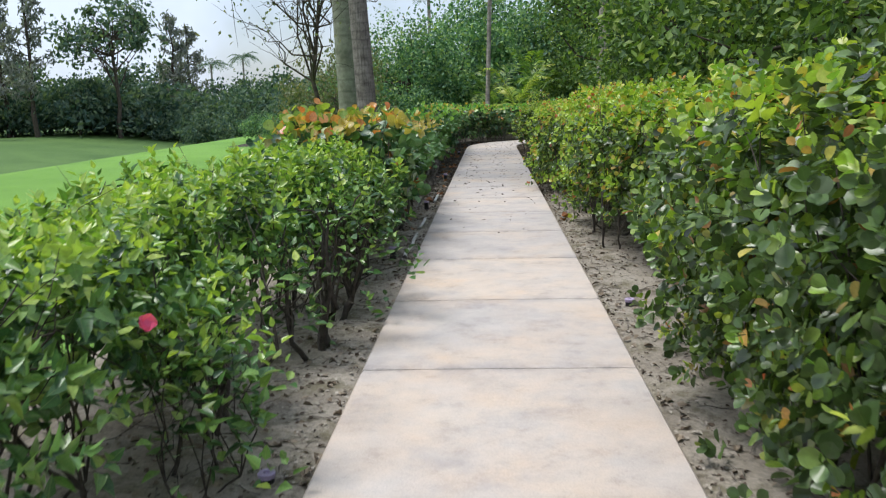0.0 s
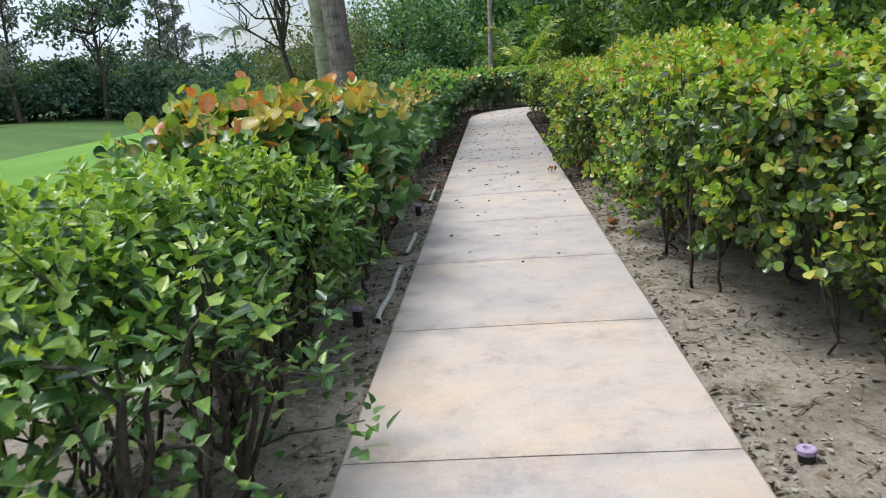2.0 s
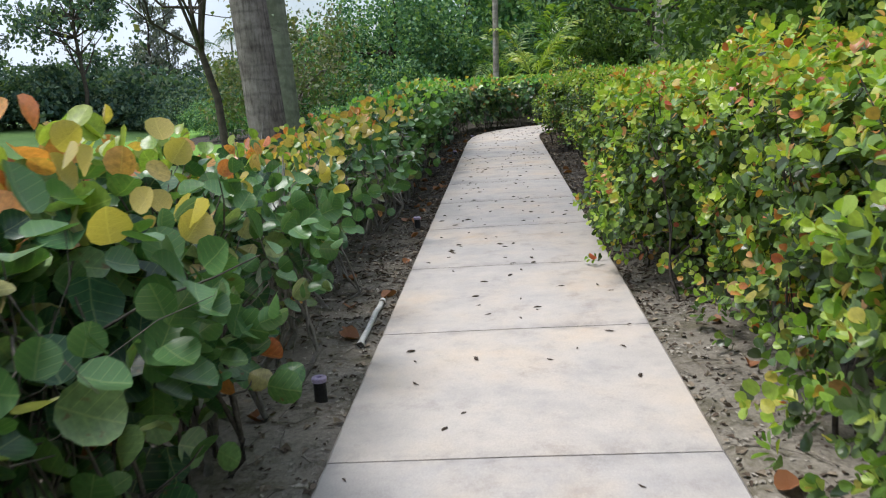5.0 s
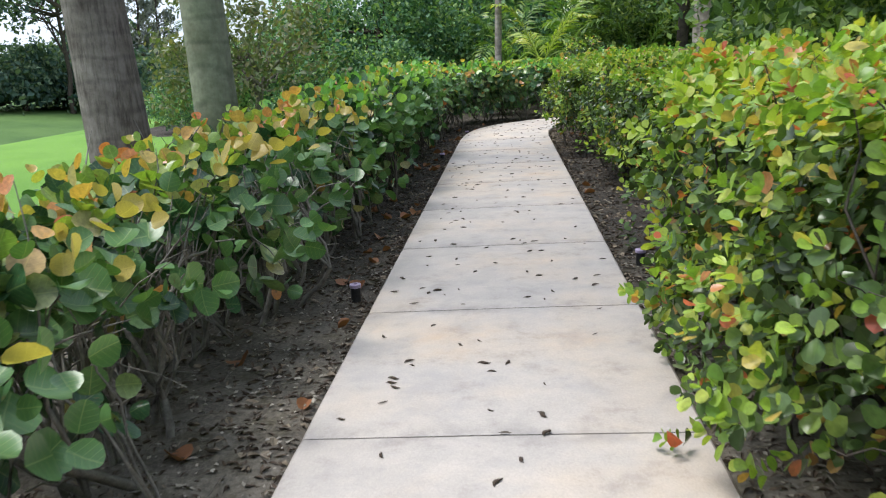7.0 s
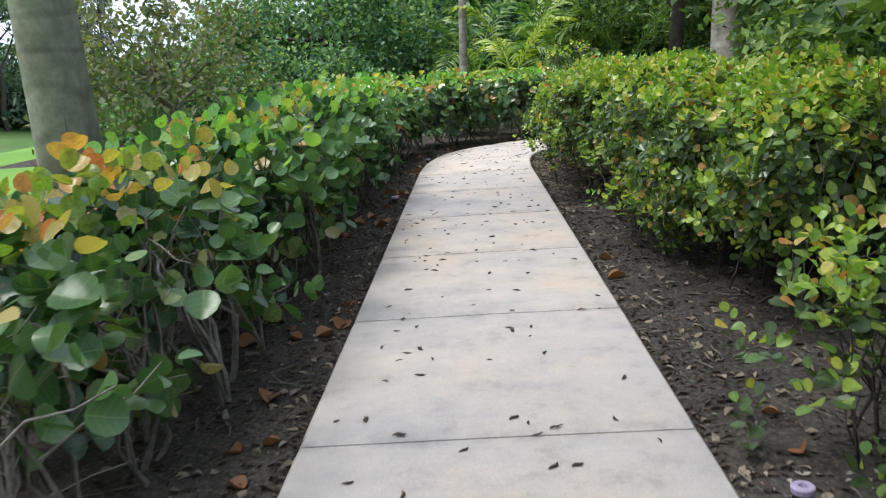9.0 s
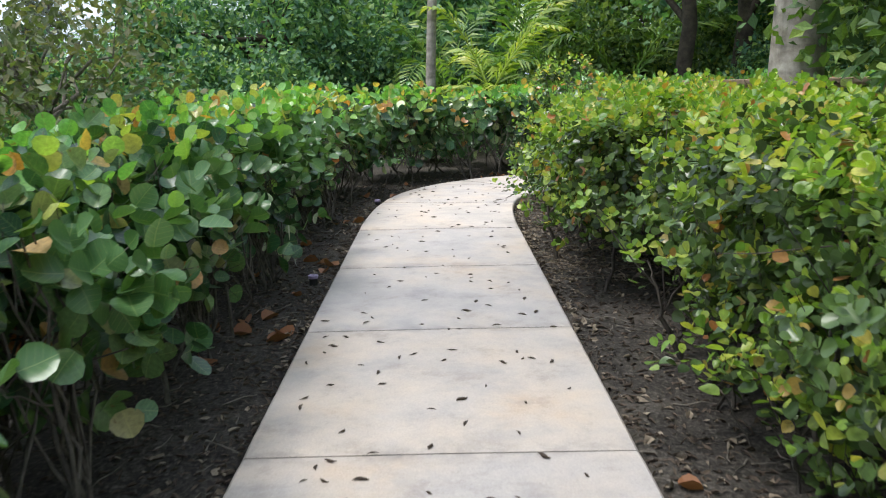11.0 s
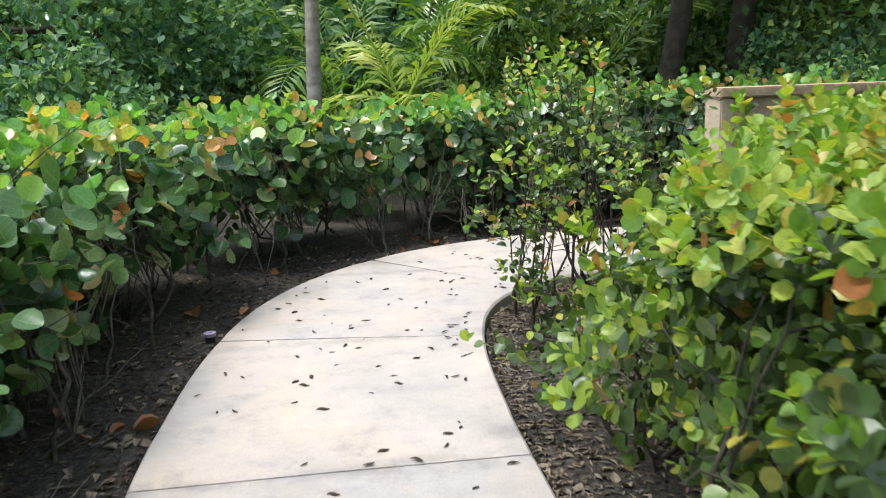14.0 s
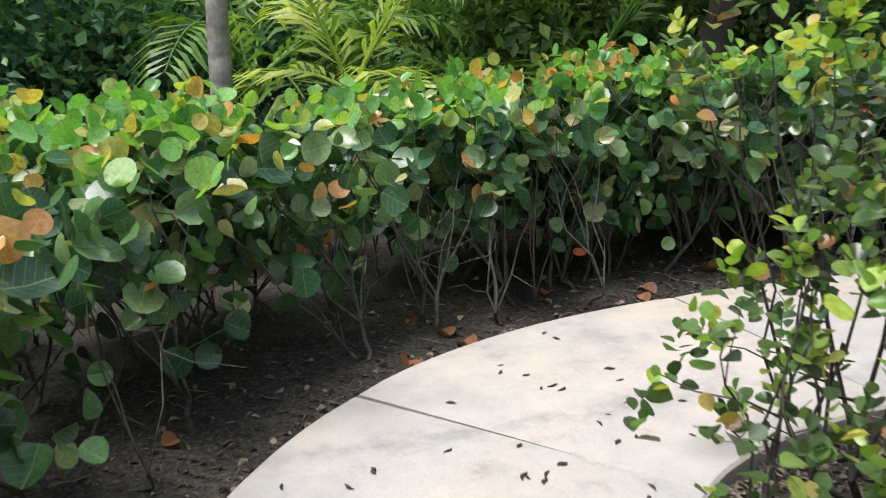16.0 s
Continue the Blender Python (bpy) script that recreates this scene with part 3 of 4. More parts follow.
# ---- path: one slab between joints ----
def build_path():
    root = thing("pavement", 0, 0, 0, "pale weathered concrete footpath scored into slabs", "path", kind="structure")
    arc = 0.05
    straight_start = 8.0          # arc length at y = 0
    cuts = [straight_start + 4.05 + 1.525 * k for k in range(-7, 14)]
    cuts += [straight_start + v for v in (25.45, 27.05, 28.65, 29.95, 31.45, 32.95, 34.4, 35.9)]
    for a, b in zip(cuts[:-1], cuts[1:]):
        a2, b2 = a + 0.004, b - 0.004
        st = np.arange(a2, b2, 0.12)
        if b2 - st[-1] < 0.04:
            st = st[:-1]
        st = np.append(st, b2)
        sec = [(-HALF, -0.14), (-HALF, -0.012), (-HALF + 0.012, 0.0), (0.0, 0.003), (HALF - 0.012, 0.0), (HALF, -0.012), (HALF, -0.14)]
        rows = []
        for q in st:
            i = q / arc
            i0 = int(min(max(i, 0), len(LINE) - 2))
            f = i - i0
            c = LINE[i0] * (1 - f) + LINE[i0 + 1] * f
            lft = LINE_LEFT[i0]
            dip = 0.005 if q in (st[0], st[-1]) else 0.0
            rows.append([(c[0] - lft[0] * u, c[1] - lft[1] * u, w - dip) for u, w in sec])
        R = np.array(rows)
        k, m = R.shape[:2]
        i, j = np.meshgrid(np.arange(k - 1), np.arange(m - 1), indexing="ij")
        F = np.stack([i * m + j, i * m + j + 1, (i + 1) * m + j + 1, (i + 1) * m + j], -1).reshape(-1, 4)
        V = R.reshape(-1, 3)
        caps = [(0, 1, 5, 6), (1, 2, 4, 5)]
        extra = [(c[0], c[3], c[2], c[1]) for c in caps] + [tuple((k - 1) * m + v for v in c) for c in caps]
        piece("slab", mesh_arrays("slab", V, np.concatenate([F, np.array(extra)]), CONCRETE, False), root)


build_path()

# ---- shrubs ----
def dome_points(rng, n, hx, hy, z0, z1, inward, power=3.2, skirt=0.0, skirt_z=0.4):
    """Points on and a little inside a rounded hedge block, with outward normals; below skirt_z a share of them is left out."""
    p = unit(rng.normal(0, 1, (n, 3)))
    p[:, 2] = np.where(p[:, 2] < -0.6, -p[:, 2], p[:, 2])
    k = (np.abs(p) ** power).sum(1, keepdims=True) ** (-1 / power)
    q = p * k
    nrm = unit(np.sign(q) * np.abs(q) ** (power - 1))
    depth = 1 - inward * rng.random((n, 1)) ** 1.5
    ph = rng.uniform(0, 6, 4)
    lump = 1 + 0.16 * np.sin(q[:, 0:1] * 5.1 + q[:, 1:2] * 3.7 + ph[0]) * np.cos(q[:, 2:3] * 4.3 + q[:, 1:2] * 6.1 + ph[1]) + 0.08 * np.sin(q[:, 1:2] * 13 + ph[2]) * np.sin(q[:, 2:3] * 11 + q[:, 0:1] * 9 + ph[3])
    q = q * depth * lump
    zc, hz = (z0 + z1) / 2, (z1 - z0) / 2
    pts = np.stack([q[:, 0] * hx, q[:, 1] * hy, zc + q[:, 2] * hz], -1)
    pts += rng.normal(0, 0.025, pts.shape)
    pts[:, 2] = np.maximum(pts[:, 2], 0.02)
    keep = (pts[:, 2] > skirt_z + rng.normal(0, 0.10, n)) | (rng.random(n) > skirt)
    return pts[keep], nrm[keep]


def stem_paths(rng, hx, hy, z0, z1, ground_z, base_spread, thick):
    """One many-branched stem: it leaves the ground steeply and forks."""
    a = np.array([rng.uniform(-1, 1) * hx * base_spread, rng.uniform(-1, 1) * hy * 0.9, ground_z])
    paths, radii = [], []
    fork = a + np.array([rng.normal(0, 0.09), rng.normal(0, 0.09), rng.uniform(0.06, 0.32)])
    r0 = rng.uniform(0.7, 1.3) * thick
    paths.append(wander(rng, a, fork, 4, 0.012))
    radii.append(np.linspace(r0 * 1.25, r0, 4))
    for b in range(rng.integers(3, 5)):
        e = np.array([fork[0] + rng.normal(0, hx * 0.42), fork[1] + rng.normal(0, hy * 0.36), z0 + (z1 - z0) * rng.uniform(0.6, 0.97)])
        e[0], e[1] = np.clip(e[0], -hx * 0.7, hx * 0.7), np.clip(e[1], -hy * 0.9, hy * 0.9)
        m = fork * 0.5 + e * 0.5 + np.array([0, 0, 0.06])
        w = np.concatenate([wander(rng, fork, m, 4, 0.022)[:-1], wander(rng, m, e, 4, 0.022)])
        rr = r0 * rng.uniform(0.5, 0.85)
        paths.append(w)
        radii.append(np.linspace(rr, rr * 0.35, 7))
        for tw in range(2):
            o = w[rng.integers(1, 6)]
            q = o + rng.normal(0, 0.15, 3) + np.array([0, 0, 0.08])
            paths.append(wander(rng, o, q, 4, 0.015))
            radii.append(np.linspace(rr * 0.5, rr * 0.2, 4))
    return paths, radii


def shrub(name, x, y, hx, hy, z0, z1, leaf_shape, leaf_size, count, mats, label, category, group, seed, young=0.25, stems=9, stem_mat=None,
          turn=0.0, singles=0, inward=0.35, power=3.2, base_spread=0.75, sprigs=0, skirt=0.0, skirt_z=0.4, thick=0.010, tips=False, core=0):
    rng = np.random.default_rng(seed)
    root = thing(name, x, y, 0, label, category, group)
    root.rotation_euler[2] = turn
    # leaves stand in sprays, with dark gaps between
    spray = {"round": 5, "oval": 9, "point": 8}[leaf_shape]
    heart, out_n = dome_points(rng, max(8, count // spray), hx, hy, z0, z1, inward, power, skirt, skirt_z)
    ground_z = float(lie(x, y)) - 0.04
    frame_work = [stem_paths(rng, hx, hy, z0, z1, ground_z, base_spread, thick) for s in range(stems)]
    if tips:
        # an open shrub: leaves only in whorls at the ends of its branches
        heart = np.array([p[-1] for paths, radii in frame_work for p in paths[1:]])
        out_n = np.tile([[0.0, 0.0, 1.0]], (len(heart), 1))
    # the far side, out of sight of the path, is thinner
    to_path = np.cos(turn) * heart[:, 0] * (1 if x < 0 else -1) if turn == 0.0 else heart[:, 0]
    hidden = (to_path < -0.25 * hx) & (heart[:, 2] < z0 + (z1 - z0) * 0.8)
    if tips:
        hidden[:] = False
    show = ~hidden | (rng.random(len(heart)) < 0.3)
    heart, out_n = heart[show], out_n[show]
    tall = z1 - z0
    # how the leaves sit: leaves a shoot, shoot's length, opening, looseness
    per, length, spread, loose = {"round": (5, 0.20, 0.95, 0.42), "oval": (9, 0.085, 0.85, 0.28), "point": (8, 0.12, 1.0, 0.25)}[leaf_shape]
    if tips:
        heart = np.repeat(heart, 3, axis=0) + rng.normal(0, 0.05, (len(heart) * 3, 3))
        out_n = np.repeat(out_n, 3, axis=0)
        per = max(4, count // len(heart))
    if sprigs:
        # upright shoots that break the trimmed outline
        high = heart[heart[:, 2] > z0 + tall * 0.75]
        high = high[rng.permutation(len(high))[:sprigs]] + np.array([0, 0, 0.05])
        heart, out_n = np.concatenate([heart, high]), np.concatenate([out_n, np.tile([[0, 0, 3.0]], (len(high), 1))])
    heart[:, 2] = np.maximum(heart[:, 2], ground_z + 0.10)
    ways = unit(out_n + np.array([0, 0, 0.55]) + rng.normal(0, 0.38, heart.shape))
    foot, along, side, up, rank = whorl_basis(rng, heart, ways, per, length, spread, loose)
    height = (foot[:, 2] - z0) / tall
    sizes = leaf_size * (1.12 - 0.42 * rank) * rng.uniform(0.72, 1.18, len(foot))
    shoot_luck = np.repeat(rng.random(len(heart)), per)
    # more young leaves near the top; their pale colour doubles as light falling there
    chance = young * np.clip((height - (0.78 if leaf_shape == "round" else 0.66)) * 5, 0.5 if leaf_shape == "oval" else 0.06, 1.35)
    is_young = 0.65 * shoot_luck + 0.35 * rng.random(len(foot)) < chance * (0.55 + 0.75 * rank)
    low = foot[:, 2] < ground_z + 0.03
    whole = np.where(low, False, True)
    if singles:
        # single leaves on the side that faces the path
        order = np.argsort(-(foot[:, 0] * (1 if x < 0 else -1)) - 0.4 * foot[:, 2])
        out = order[whole[order]][:singles]
        whole[out] = False
        lv, lf = SHAPES[leaf_shape]
        protos = [mesh_arrays("leaf", lv * np.array([1, 1, 1.4]), lf, mat, True, lv[:, :2]) for mat in mats]
        for i in out:
            ob = piece("leaf", protos[1] if is_young[i] else protos[0], root)
            ob.rotation_euler = Matrix((along[i], side[i], up[i])).transposed().to_euler()
            ob.location = foot[i]
            ob.scale = [sizes[i]] * 3
    for sel, mat, nm in ((~is_young & whole, mats[0], "foliage"), (is_young & whole, mats[1], "young_foliage")):
        if sel.sum() > 2:
            v, f, b = blades(rng, foot[sel], along[sel], side[sel], up[sel], sizes[sel], leaf_shape)
            tagged(piece(nm, mesh_arrays(nm, v, f, mat, True, b), root), kind="stuff")
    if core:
        # old shaded leaves deep inside, added to block light and darken the gaps
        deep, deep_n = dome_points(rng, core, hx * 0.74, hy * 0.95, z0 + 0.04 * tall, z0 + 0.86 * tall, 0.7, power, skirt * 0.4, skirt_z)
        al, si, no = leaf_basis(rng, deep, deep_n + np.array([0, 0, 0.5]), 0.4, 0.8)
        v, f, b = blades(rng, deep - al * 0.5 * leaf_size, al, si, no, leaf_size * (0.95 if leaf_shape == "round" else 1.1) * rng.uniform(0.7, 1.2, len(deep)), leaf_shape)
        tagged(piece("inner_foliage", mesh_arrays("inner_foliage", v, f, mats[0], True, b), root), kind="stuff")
    for paths, radii in frame_work:
        v, f = tubes(paths, radii, 4)
        piece("stem", mesh_arrays("stem", v, f, stem_mat or STEM, True), root)
    return root


SG = dict(leaf_shape="round", leaf_size=0.118, mats=(SEAGRAPE, SEAGRAPE_TOP), category="shrub", group="sea grape hedge", stem_mat=STEM)
SG_LABEL = "clipped sea grape shrub with round green and orange leaves"
# straight run beside the path: y, front x, top
SG_ROWS = [(7.6, -1.2, 1.2), (8.4, -0.84, 1.25), (9.6, -0.86, 1.21), (10.8, -0.9, 1.12), (12.0, -1.0, 0.94), (13.2, -1.04, 0.88), (14.4, -1.04, 0.9),
           (15.6, -1.02, 0.94), (16.8, -0.98, 0.98), (18.0, -0.95, 1.01), (19.2, -0.94, 1.05), (20.4, -0.94, 1.08), (21.6, -0.96, 1.09), (22.8, -1.0, 1.09), (24.0, -1.05, 1.09)]
for i, (yy, front, top) in enumerate(SG_ROWS):
    early, open_run = yy < 10.2, 10.5 < yy < 17.2
    deep = 0.48 if yy < 8 else 0.68
    # fewer pale young leaves from y 17 to 21 paint a shadier stretch
    shrub("sea_grape_shrub", front - deep, yy, deep, 0.82, 0.06, top, count=950 if open_run else 1700, core=80 if open_run else 620, label=SG_LABEL, seed=100 + i, young=0.75 if early else 0.55 if open_run else 0.4 if yy < 21 else 0.6, stems=24 if open_run else 20, singles=55, sprigs=7,
          skirt=0.35 if early else 0.6 if open_run else 0.86, skirt_z=0.4 if early else 0.6 if open_run else 0.7, thick=0.015 if open_run else 0.012, inward=0.5, **dict(SG, stem_mat=PALE_STEM if open_run else MID_STEM, leaf_size=0.108 if open_run else 0.118, mats=(SEAGRAPE, SEAGRAPE_ORANGE if yy < 17.2 else SEAGRAPE_TOP)))
# round the bend
for i, s in enumerate(np.arange(32.9, 43.5, 1.05)):
    j = min(int(s / 0.05), len(LINE) - 1)
    c = LINE[j] + LINE_LEFT[j] * (0.74 + 0.15 + 0.95)
    d = LINE_DIR[j]
    shrub("sea_grape_shrub", c[0], c[1], 0.95, 1.0, 0.03, 1.14 if s < 36.5 else 1.22, count=1900, core=900, label=SG_LABEL, seed=150 + i, young=1.0, stems=26, sprigs=8, turn=math.atan2(-d[0], d[1]), skirt=0.82, skirt_z=0.70, thick=0.011, inward=0.6, base_spread=0.95, **dict(SG, stem_mat=MID_STEM))

HB = dict(leaf_shape="point", leaf_size=0.07, mats=(HIBISCUS, HIBISCUS_TOP), category="shrub", group="hibiscus hedge", stem_mat=STEM)
HB_ROWS = [(-1.95, -0.8, 0.75, 0.8, 1.04), (-1.9, 0.4, 0.75, 0.8, 1.04), (-1.88, 1.5, 0.75, 0.8, 1.02), (-1.86, 2.6, 0.74, 0.8, 1.0), (-1.93, 3.7, 0.72, 0.8, 0.99), (-1.9, 4.8, 0.72, 0.8, 1.03), (-1.6, 5.8, 0.66, 0.75, 1.08), (-1.5, 6.7, 0.55, 0.6, 1.06)]
for i, (xx, yy, hx, hy, z1) in enumerate(HB_ROWS):
    shrub("hibiscus_shrub", xx, yy, hx, hy, 0.08, z1, count=3900, core=700, label="leggy hibiscus shrub with pointed bright green leaves", seed=200 + i, young=0.6, stems=11, singles=40, sprigs=16, power=2.6, skirt=0.9, skirt_z=0.56, inward=0.5, **dict(HB, stem_mat=DARK_STEM))
shrub("hibiscus_shrub", -1.25, 7.3, 0.45, 0.6, 0.05, 0.86, count=1000, label="hibiscus shrub with pointed green leaves before the sea grape", seed=223, young=0.5, stems=6, singles=40, sprigs=14, power=2.4, skirt=0.3, inward=0.5, **dict(HB, leaf_size=0.088))
HBO = dict(HB, stem_mat=DARK_STEM, tips=True, base_spread=0.03, inward=0.8, power=2.0)
shrub("hibiscus_shrub", -1.06, 4.4, 0.24, 0.32, 0.15, 0.95, count=330, label="small open hibiscus on a bare dark stem", seed=221, young=0.4, stems=3, thick=0.02, **HBO)
shrub("hibiscus_shrub", -1.28, 3.3, 0.34, 0.34, 0.1, 0.75, count=260, label="small open hibiscus on a bare dark stem", seed=224, young=0.5, stems=3, thick=0.013, **HBO)
shrub("hibiscus_shrub", -1.08, 5.3, 0.36, 0.34, 0.15, 0.92, count=300, label="small open hibiscus on a bare dark stem", seed=225, young=0.4, stems=3, thick=0.018, **HBO)
shrub("hibiscus_shrub", -1.12, 6.9, 0.34, 0.34, 0.15, 0.9, count=300, label="small open hibiscus on a bare dark stem", seed=226, young=0.4, stems=3, thick=0.016, **HBO)
shrub("hibiscus_shrub", -1.12, 2.75, 0.3, 0.35, 0.1, 0.6, count=150, label="low straggling hibiscus with thin stems", seed=222, young=0.5, stems=4, thick=0.006, **dict(HBO, base_spread=0.3))

CP = dict(leaf_shape="oval", leaf_size=0.058, category="shrub", group="cocoplum hedge", stem_mat=DARK_STEM)
GREEN, RED = (COCOPLUM, COCOPLUM_TOP), (COCOPLUM, COCOPLUM_RED)
CP_LABEL = "dense cocoplum shrub with glossy rounded leaves and reddish young tips"
# x, y, half depth, half length, top, leaves, share of young leaves, share left out low down
CP_ROWS = [(1.64, -0.6, 0.85, 0.9, 1.44, GREEN, 0.3, 0.0), (1.60, 0.8, 0.85, 0.9, 1.45, GREEN, 0.3, 0.0), (1.58, 2.1, 0.85, 0.9, 1.45, RED, 0.28, 0.0), (1.62, 3.4, 0.88, 0.85, 1.46, GREEN, 0.35, 0.0), (1.76, 4.45, 0.85, 0.7, 1.44, GREEN, 0.5, 0.2),
           (2.15, 5.8, 0.85, 0.9, 1.40, GREEN, 0.4, 0.5), (1.75, 7.2, 0.8, 0.7, 1.38, GREEN, 0.6, 0.5), (1.65, 8.3, 0.86, 0.75, 1.40, GREEN, 0.9, 0.25), (1.65, 9.4, 0.86, 0.75, 1.42, GREEN, 0.8, 0.2), (1.87, 10.6, 0.9, 0.75, 1.44, RED, 0.65, 0.0), (1.85, 11.6, 0.85, 0.7, 1.42, RED, 0.65, 0.0),
           (1.55, 12.85, 0.9, 0.72, 1.33, RED, 1.0, 0.0), (1.55, 13.9, 0.9, 0.72, 1.31, RED, 1.0, 0.0), (1.85, 14.8, 0.75, 0.5, 1.28, RED, 0.5, 0.3), (2.95, 15.9, 0.7, 0.8, 1.2, GREEN, 0.4, 0.3),
           (2.00, 17.75, 0.8, 0.5, 1.15, GREEN, 0.6, 0.35), (1.90, 18.7, 0.85, 0.7, 1.16, GREEN, 0.45, 0.35), (1.80, 19.7, 0.85, 0.8, 1.18, GREEN, 0.4, 0.45), (2.00, 20.9, 0.85, 0.8, 1.22, GREEN, 0.6, 0.6), (1.57, 22.0, 0.88, 0.75, 1.22, GREEN, 0.65, 0.45),
           (1.62, 23.1, 0.88, 0.7, 1.2, GREEN, 0.65, 0.35), (2.40, 24.0, 0.85, 0.8, 1.2, GREEN, 0.8, 0.4), (3.20, 25.1, 0.8, 0.7, 1.1, GREEN, 0.4, 0.4)]
for i, (xx, yy, hx, hy, z1, mats, yg, sk) in enumerate(CP_ROWS):
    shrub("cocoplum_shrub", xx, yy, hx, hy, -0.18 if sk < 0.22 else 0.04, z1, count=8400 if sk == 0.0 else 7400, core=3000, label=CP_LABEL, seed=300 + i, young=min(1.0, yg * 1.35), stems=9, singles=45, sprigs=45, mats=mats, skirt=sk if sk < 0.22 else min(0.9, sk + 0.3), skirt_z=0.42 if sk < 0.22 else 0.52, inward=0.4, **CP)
CPS = "small open cocoplum on thin bare stems"
CPO = dict(CP, leaf_size=0.06, stem_mat=DARK_STEM, tips=True)
shrub("cocoplum_shrub", 1.5, 6.0, 0.3, 0.3, 0.15, 0.7, count=220, label=CPS, seed=331, young=0.8, thick=0.006, stems=4, mats=GREEN, base_spread=0.15, inward=0.8, power=2.0, **CPO)
shrub("cocoplum_shrub", 1.25, 15.9, 0.3, 0.4, 0.1, 0.72, count=300, label=CPS, seed=332, young=0.9, stems=5, mats=GREEN, base_spread=0.2, inward=0.7, power=2.0, **CPO)
shrub("cocoplum_shrub", 1.22, 19.1, 0.3, 0.4, 0.05, 0.42, count=260, label=CPS, seed=338, young=1.0, stems=5, mats=GREEN, base_spread=0.3, inward=0.7, power=2.0, thick=0.006, **CPO)
shrub("cocoplum_shrub", 1.2, 20.1, 0.35, 0.45, 0.05, 0.5, count=200, label=CPS, seed=334, young=0.8, stems=4, mats=GREEN, base_spread=0.2, inward=0.7, power=2.0, **CPO)
shrub("cocoplum_shrub", 1.66, 24.85, 0.5, 0.45, 0.25, 1.0, count=230, label=CPS, seed=333, young=0.5, stems=5, mats=GREEN, thick=0.009, base_spread=0.1, inward=0.9, power=2.0, **CPO)
shrub("cocoplum_shrub", 1.78, 25.98, 0.75, 0.5, 0.4, 1.55, count=1100, label=CPS, seed=335, young=0.45, stems=5, mats=GREEN, thick=0.012, base_spread=0.1, inward=0.9, power=2.0, **CPO)
shrub("cocoplum_shrub", 1.18, 23.95, 0.22, 0.35, 0.05, 0.55, count=200, label=CPS, seed=336, young=0.6, stems=4, mats=GREEN, base_spread=0.2, inward=0.8, power=2.0, **CPO)

shrub("cocoplum_shrub", 1.16, 25.5, 0.42, 0.4, 0.25, 0.98, count=480, label=CPS, seed=337, young=0.6, stems=3, mats=GREEN, base_spread=0.2, inward=0.9, power=2.0, thick=0.009, **CPO)

# ---- trees and palms ----
def crown_leaves(rng, n, centre, radius, squash, size, shape, mat, clumps=40, up=0.5):
    """Leaves in clumps over an uneven crown, with gaps."""
    c = unit(rng.normal(0, 1, (clumps, 3))) * rng.uniform(0.45, 1.0, (clumps, 1))
    c[:, 2] = np.abs(c[:, 2]) * 1.2 - 0.35
    pick = rng.integers(0, clumps, n)
    off = rng.normal(0, 1, (n, 3)) * rng.uniform(0.07, 0.19, (clumps, 1))[pick]
    p = (c[pick] + off) * np.array([1, 1, squash]) * radius + np.array(centre)
    nrm = unit(off + np.array([0, 0, up]))
    v, f = leaf_arrays(rng, p, nrm, size * rng.uniform(0.6, 1.3, n), shape, 0.4, 0.7)
    return v, f, c * np.array([1, 1, squash]) * radius + np.array(centre)


def tree(name, x, y, height, radius, seed, mat=None, n=8000, size=0.17, shape="kite", bare=0.3, trunk_r=0.14, label="broadleaf tree with a dense dark green crown", group="woodland trees", squash=1.1, clumps=75, bark=None, lean=(0, 0), limbs=12, twiggy=False):
    rng = np.random.default_rng(seed)
    root = thing(name, x, y, float(lie(x, y)) - 0.05, label, "tree", group)
    mid = height * (0.37 + 0.6 * bare)
    v, f, c = crown_leaves(rng, n, (lean[0], lean[1], mid), radius, height * (1 - bare) / 2 / radius * squash, size, shape, mat or WOODLAND, clumps)
    tagged(piece("crown", mesh_arrays("crown", v, f, mat or WOODLAND), root), kind="stuff")
    top = np.array([lean[0], lean[1], mid])
    tr = wander(rng, np.zeros(3), top, 7, 0.08)
    v, f = tubes([tr], [np.linspace(trunk_r, trunk_r * 0.5, 7)], 9)
    piece("trunk", mesh_arrays("trunk", v, f, bark or BARK, True), root)
    for e in c[:: max(1, len(c) // limbs)]:
        s = tr[rng.integers(3, 7)]
        main = wander(rng, s, e, 5, 0.12)
        paths, radii = [main], [np.linspace(trunk_r * 0.4, trunk_r * 0.08, 5)]
        for tw in range(9 if twiggy else 0):
            o = main[rng.integers(1, 5)]
            paths.append(wander(rng, o, o + rng.normal(0, 0.45, 3) + np.array([0, 0, 0.25]), 4, 0.05))
            radii.append(np.linspace(trunk_r * 0.14, trunk_r * 0.04, 4))
        v, f = tubes(paths, radii, 6)
        piece("limb", mesh_arrays("limb", v, f, bark or BARK, True), root)
    return root


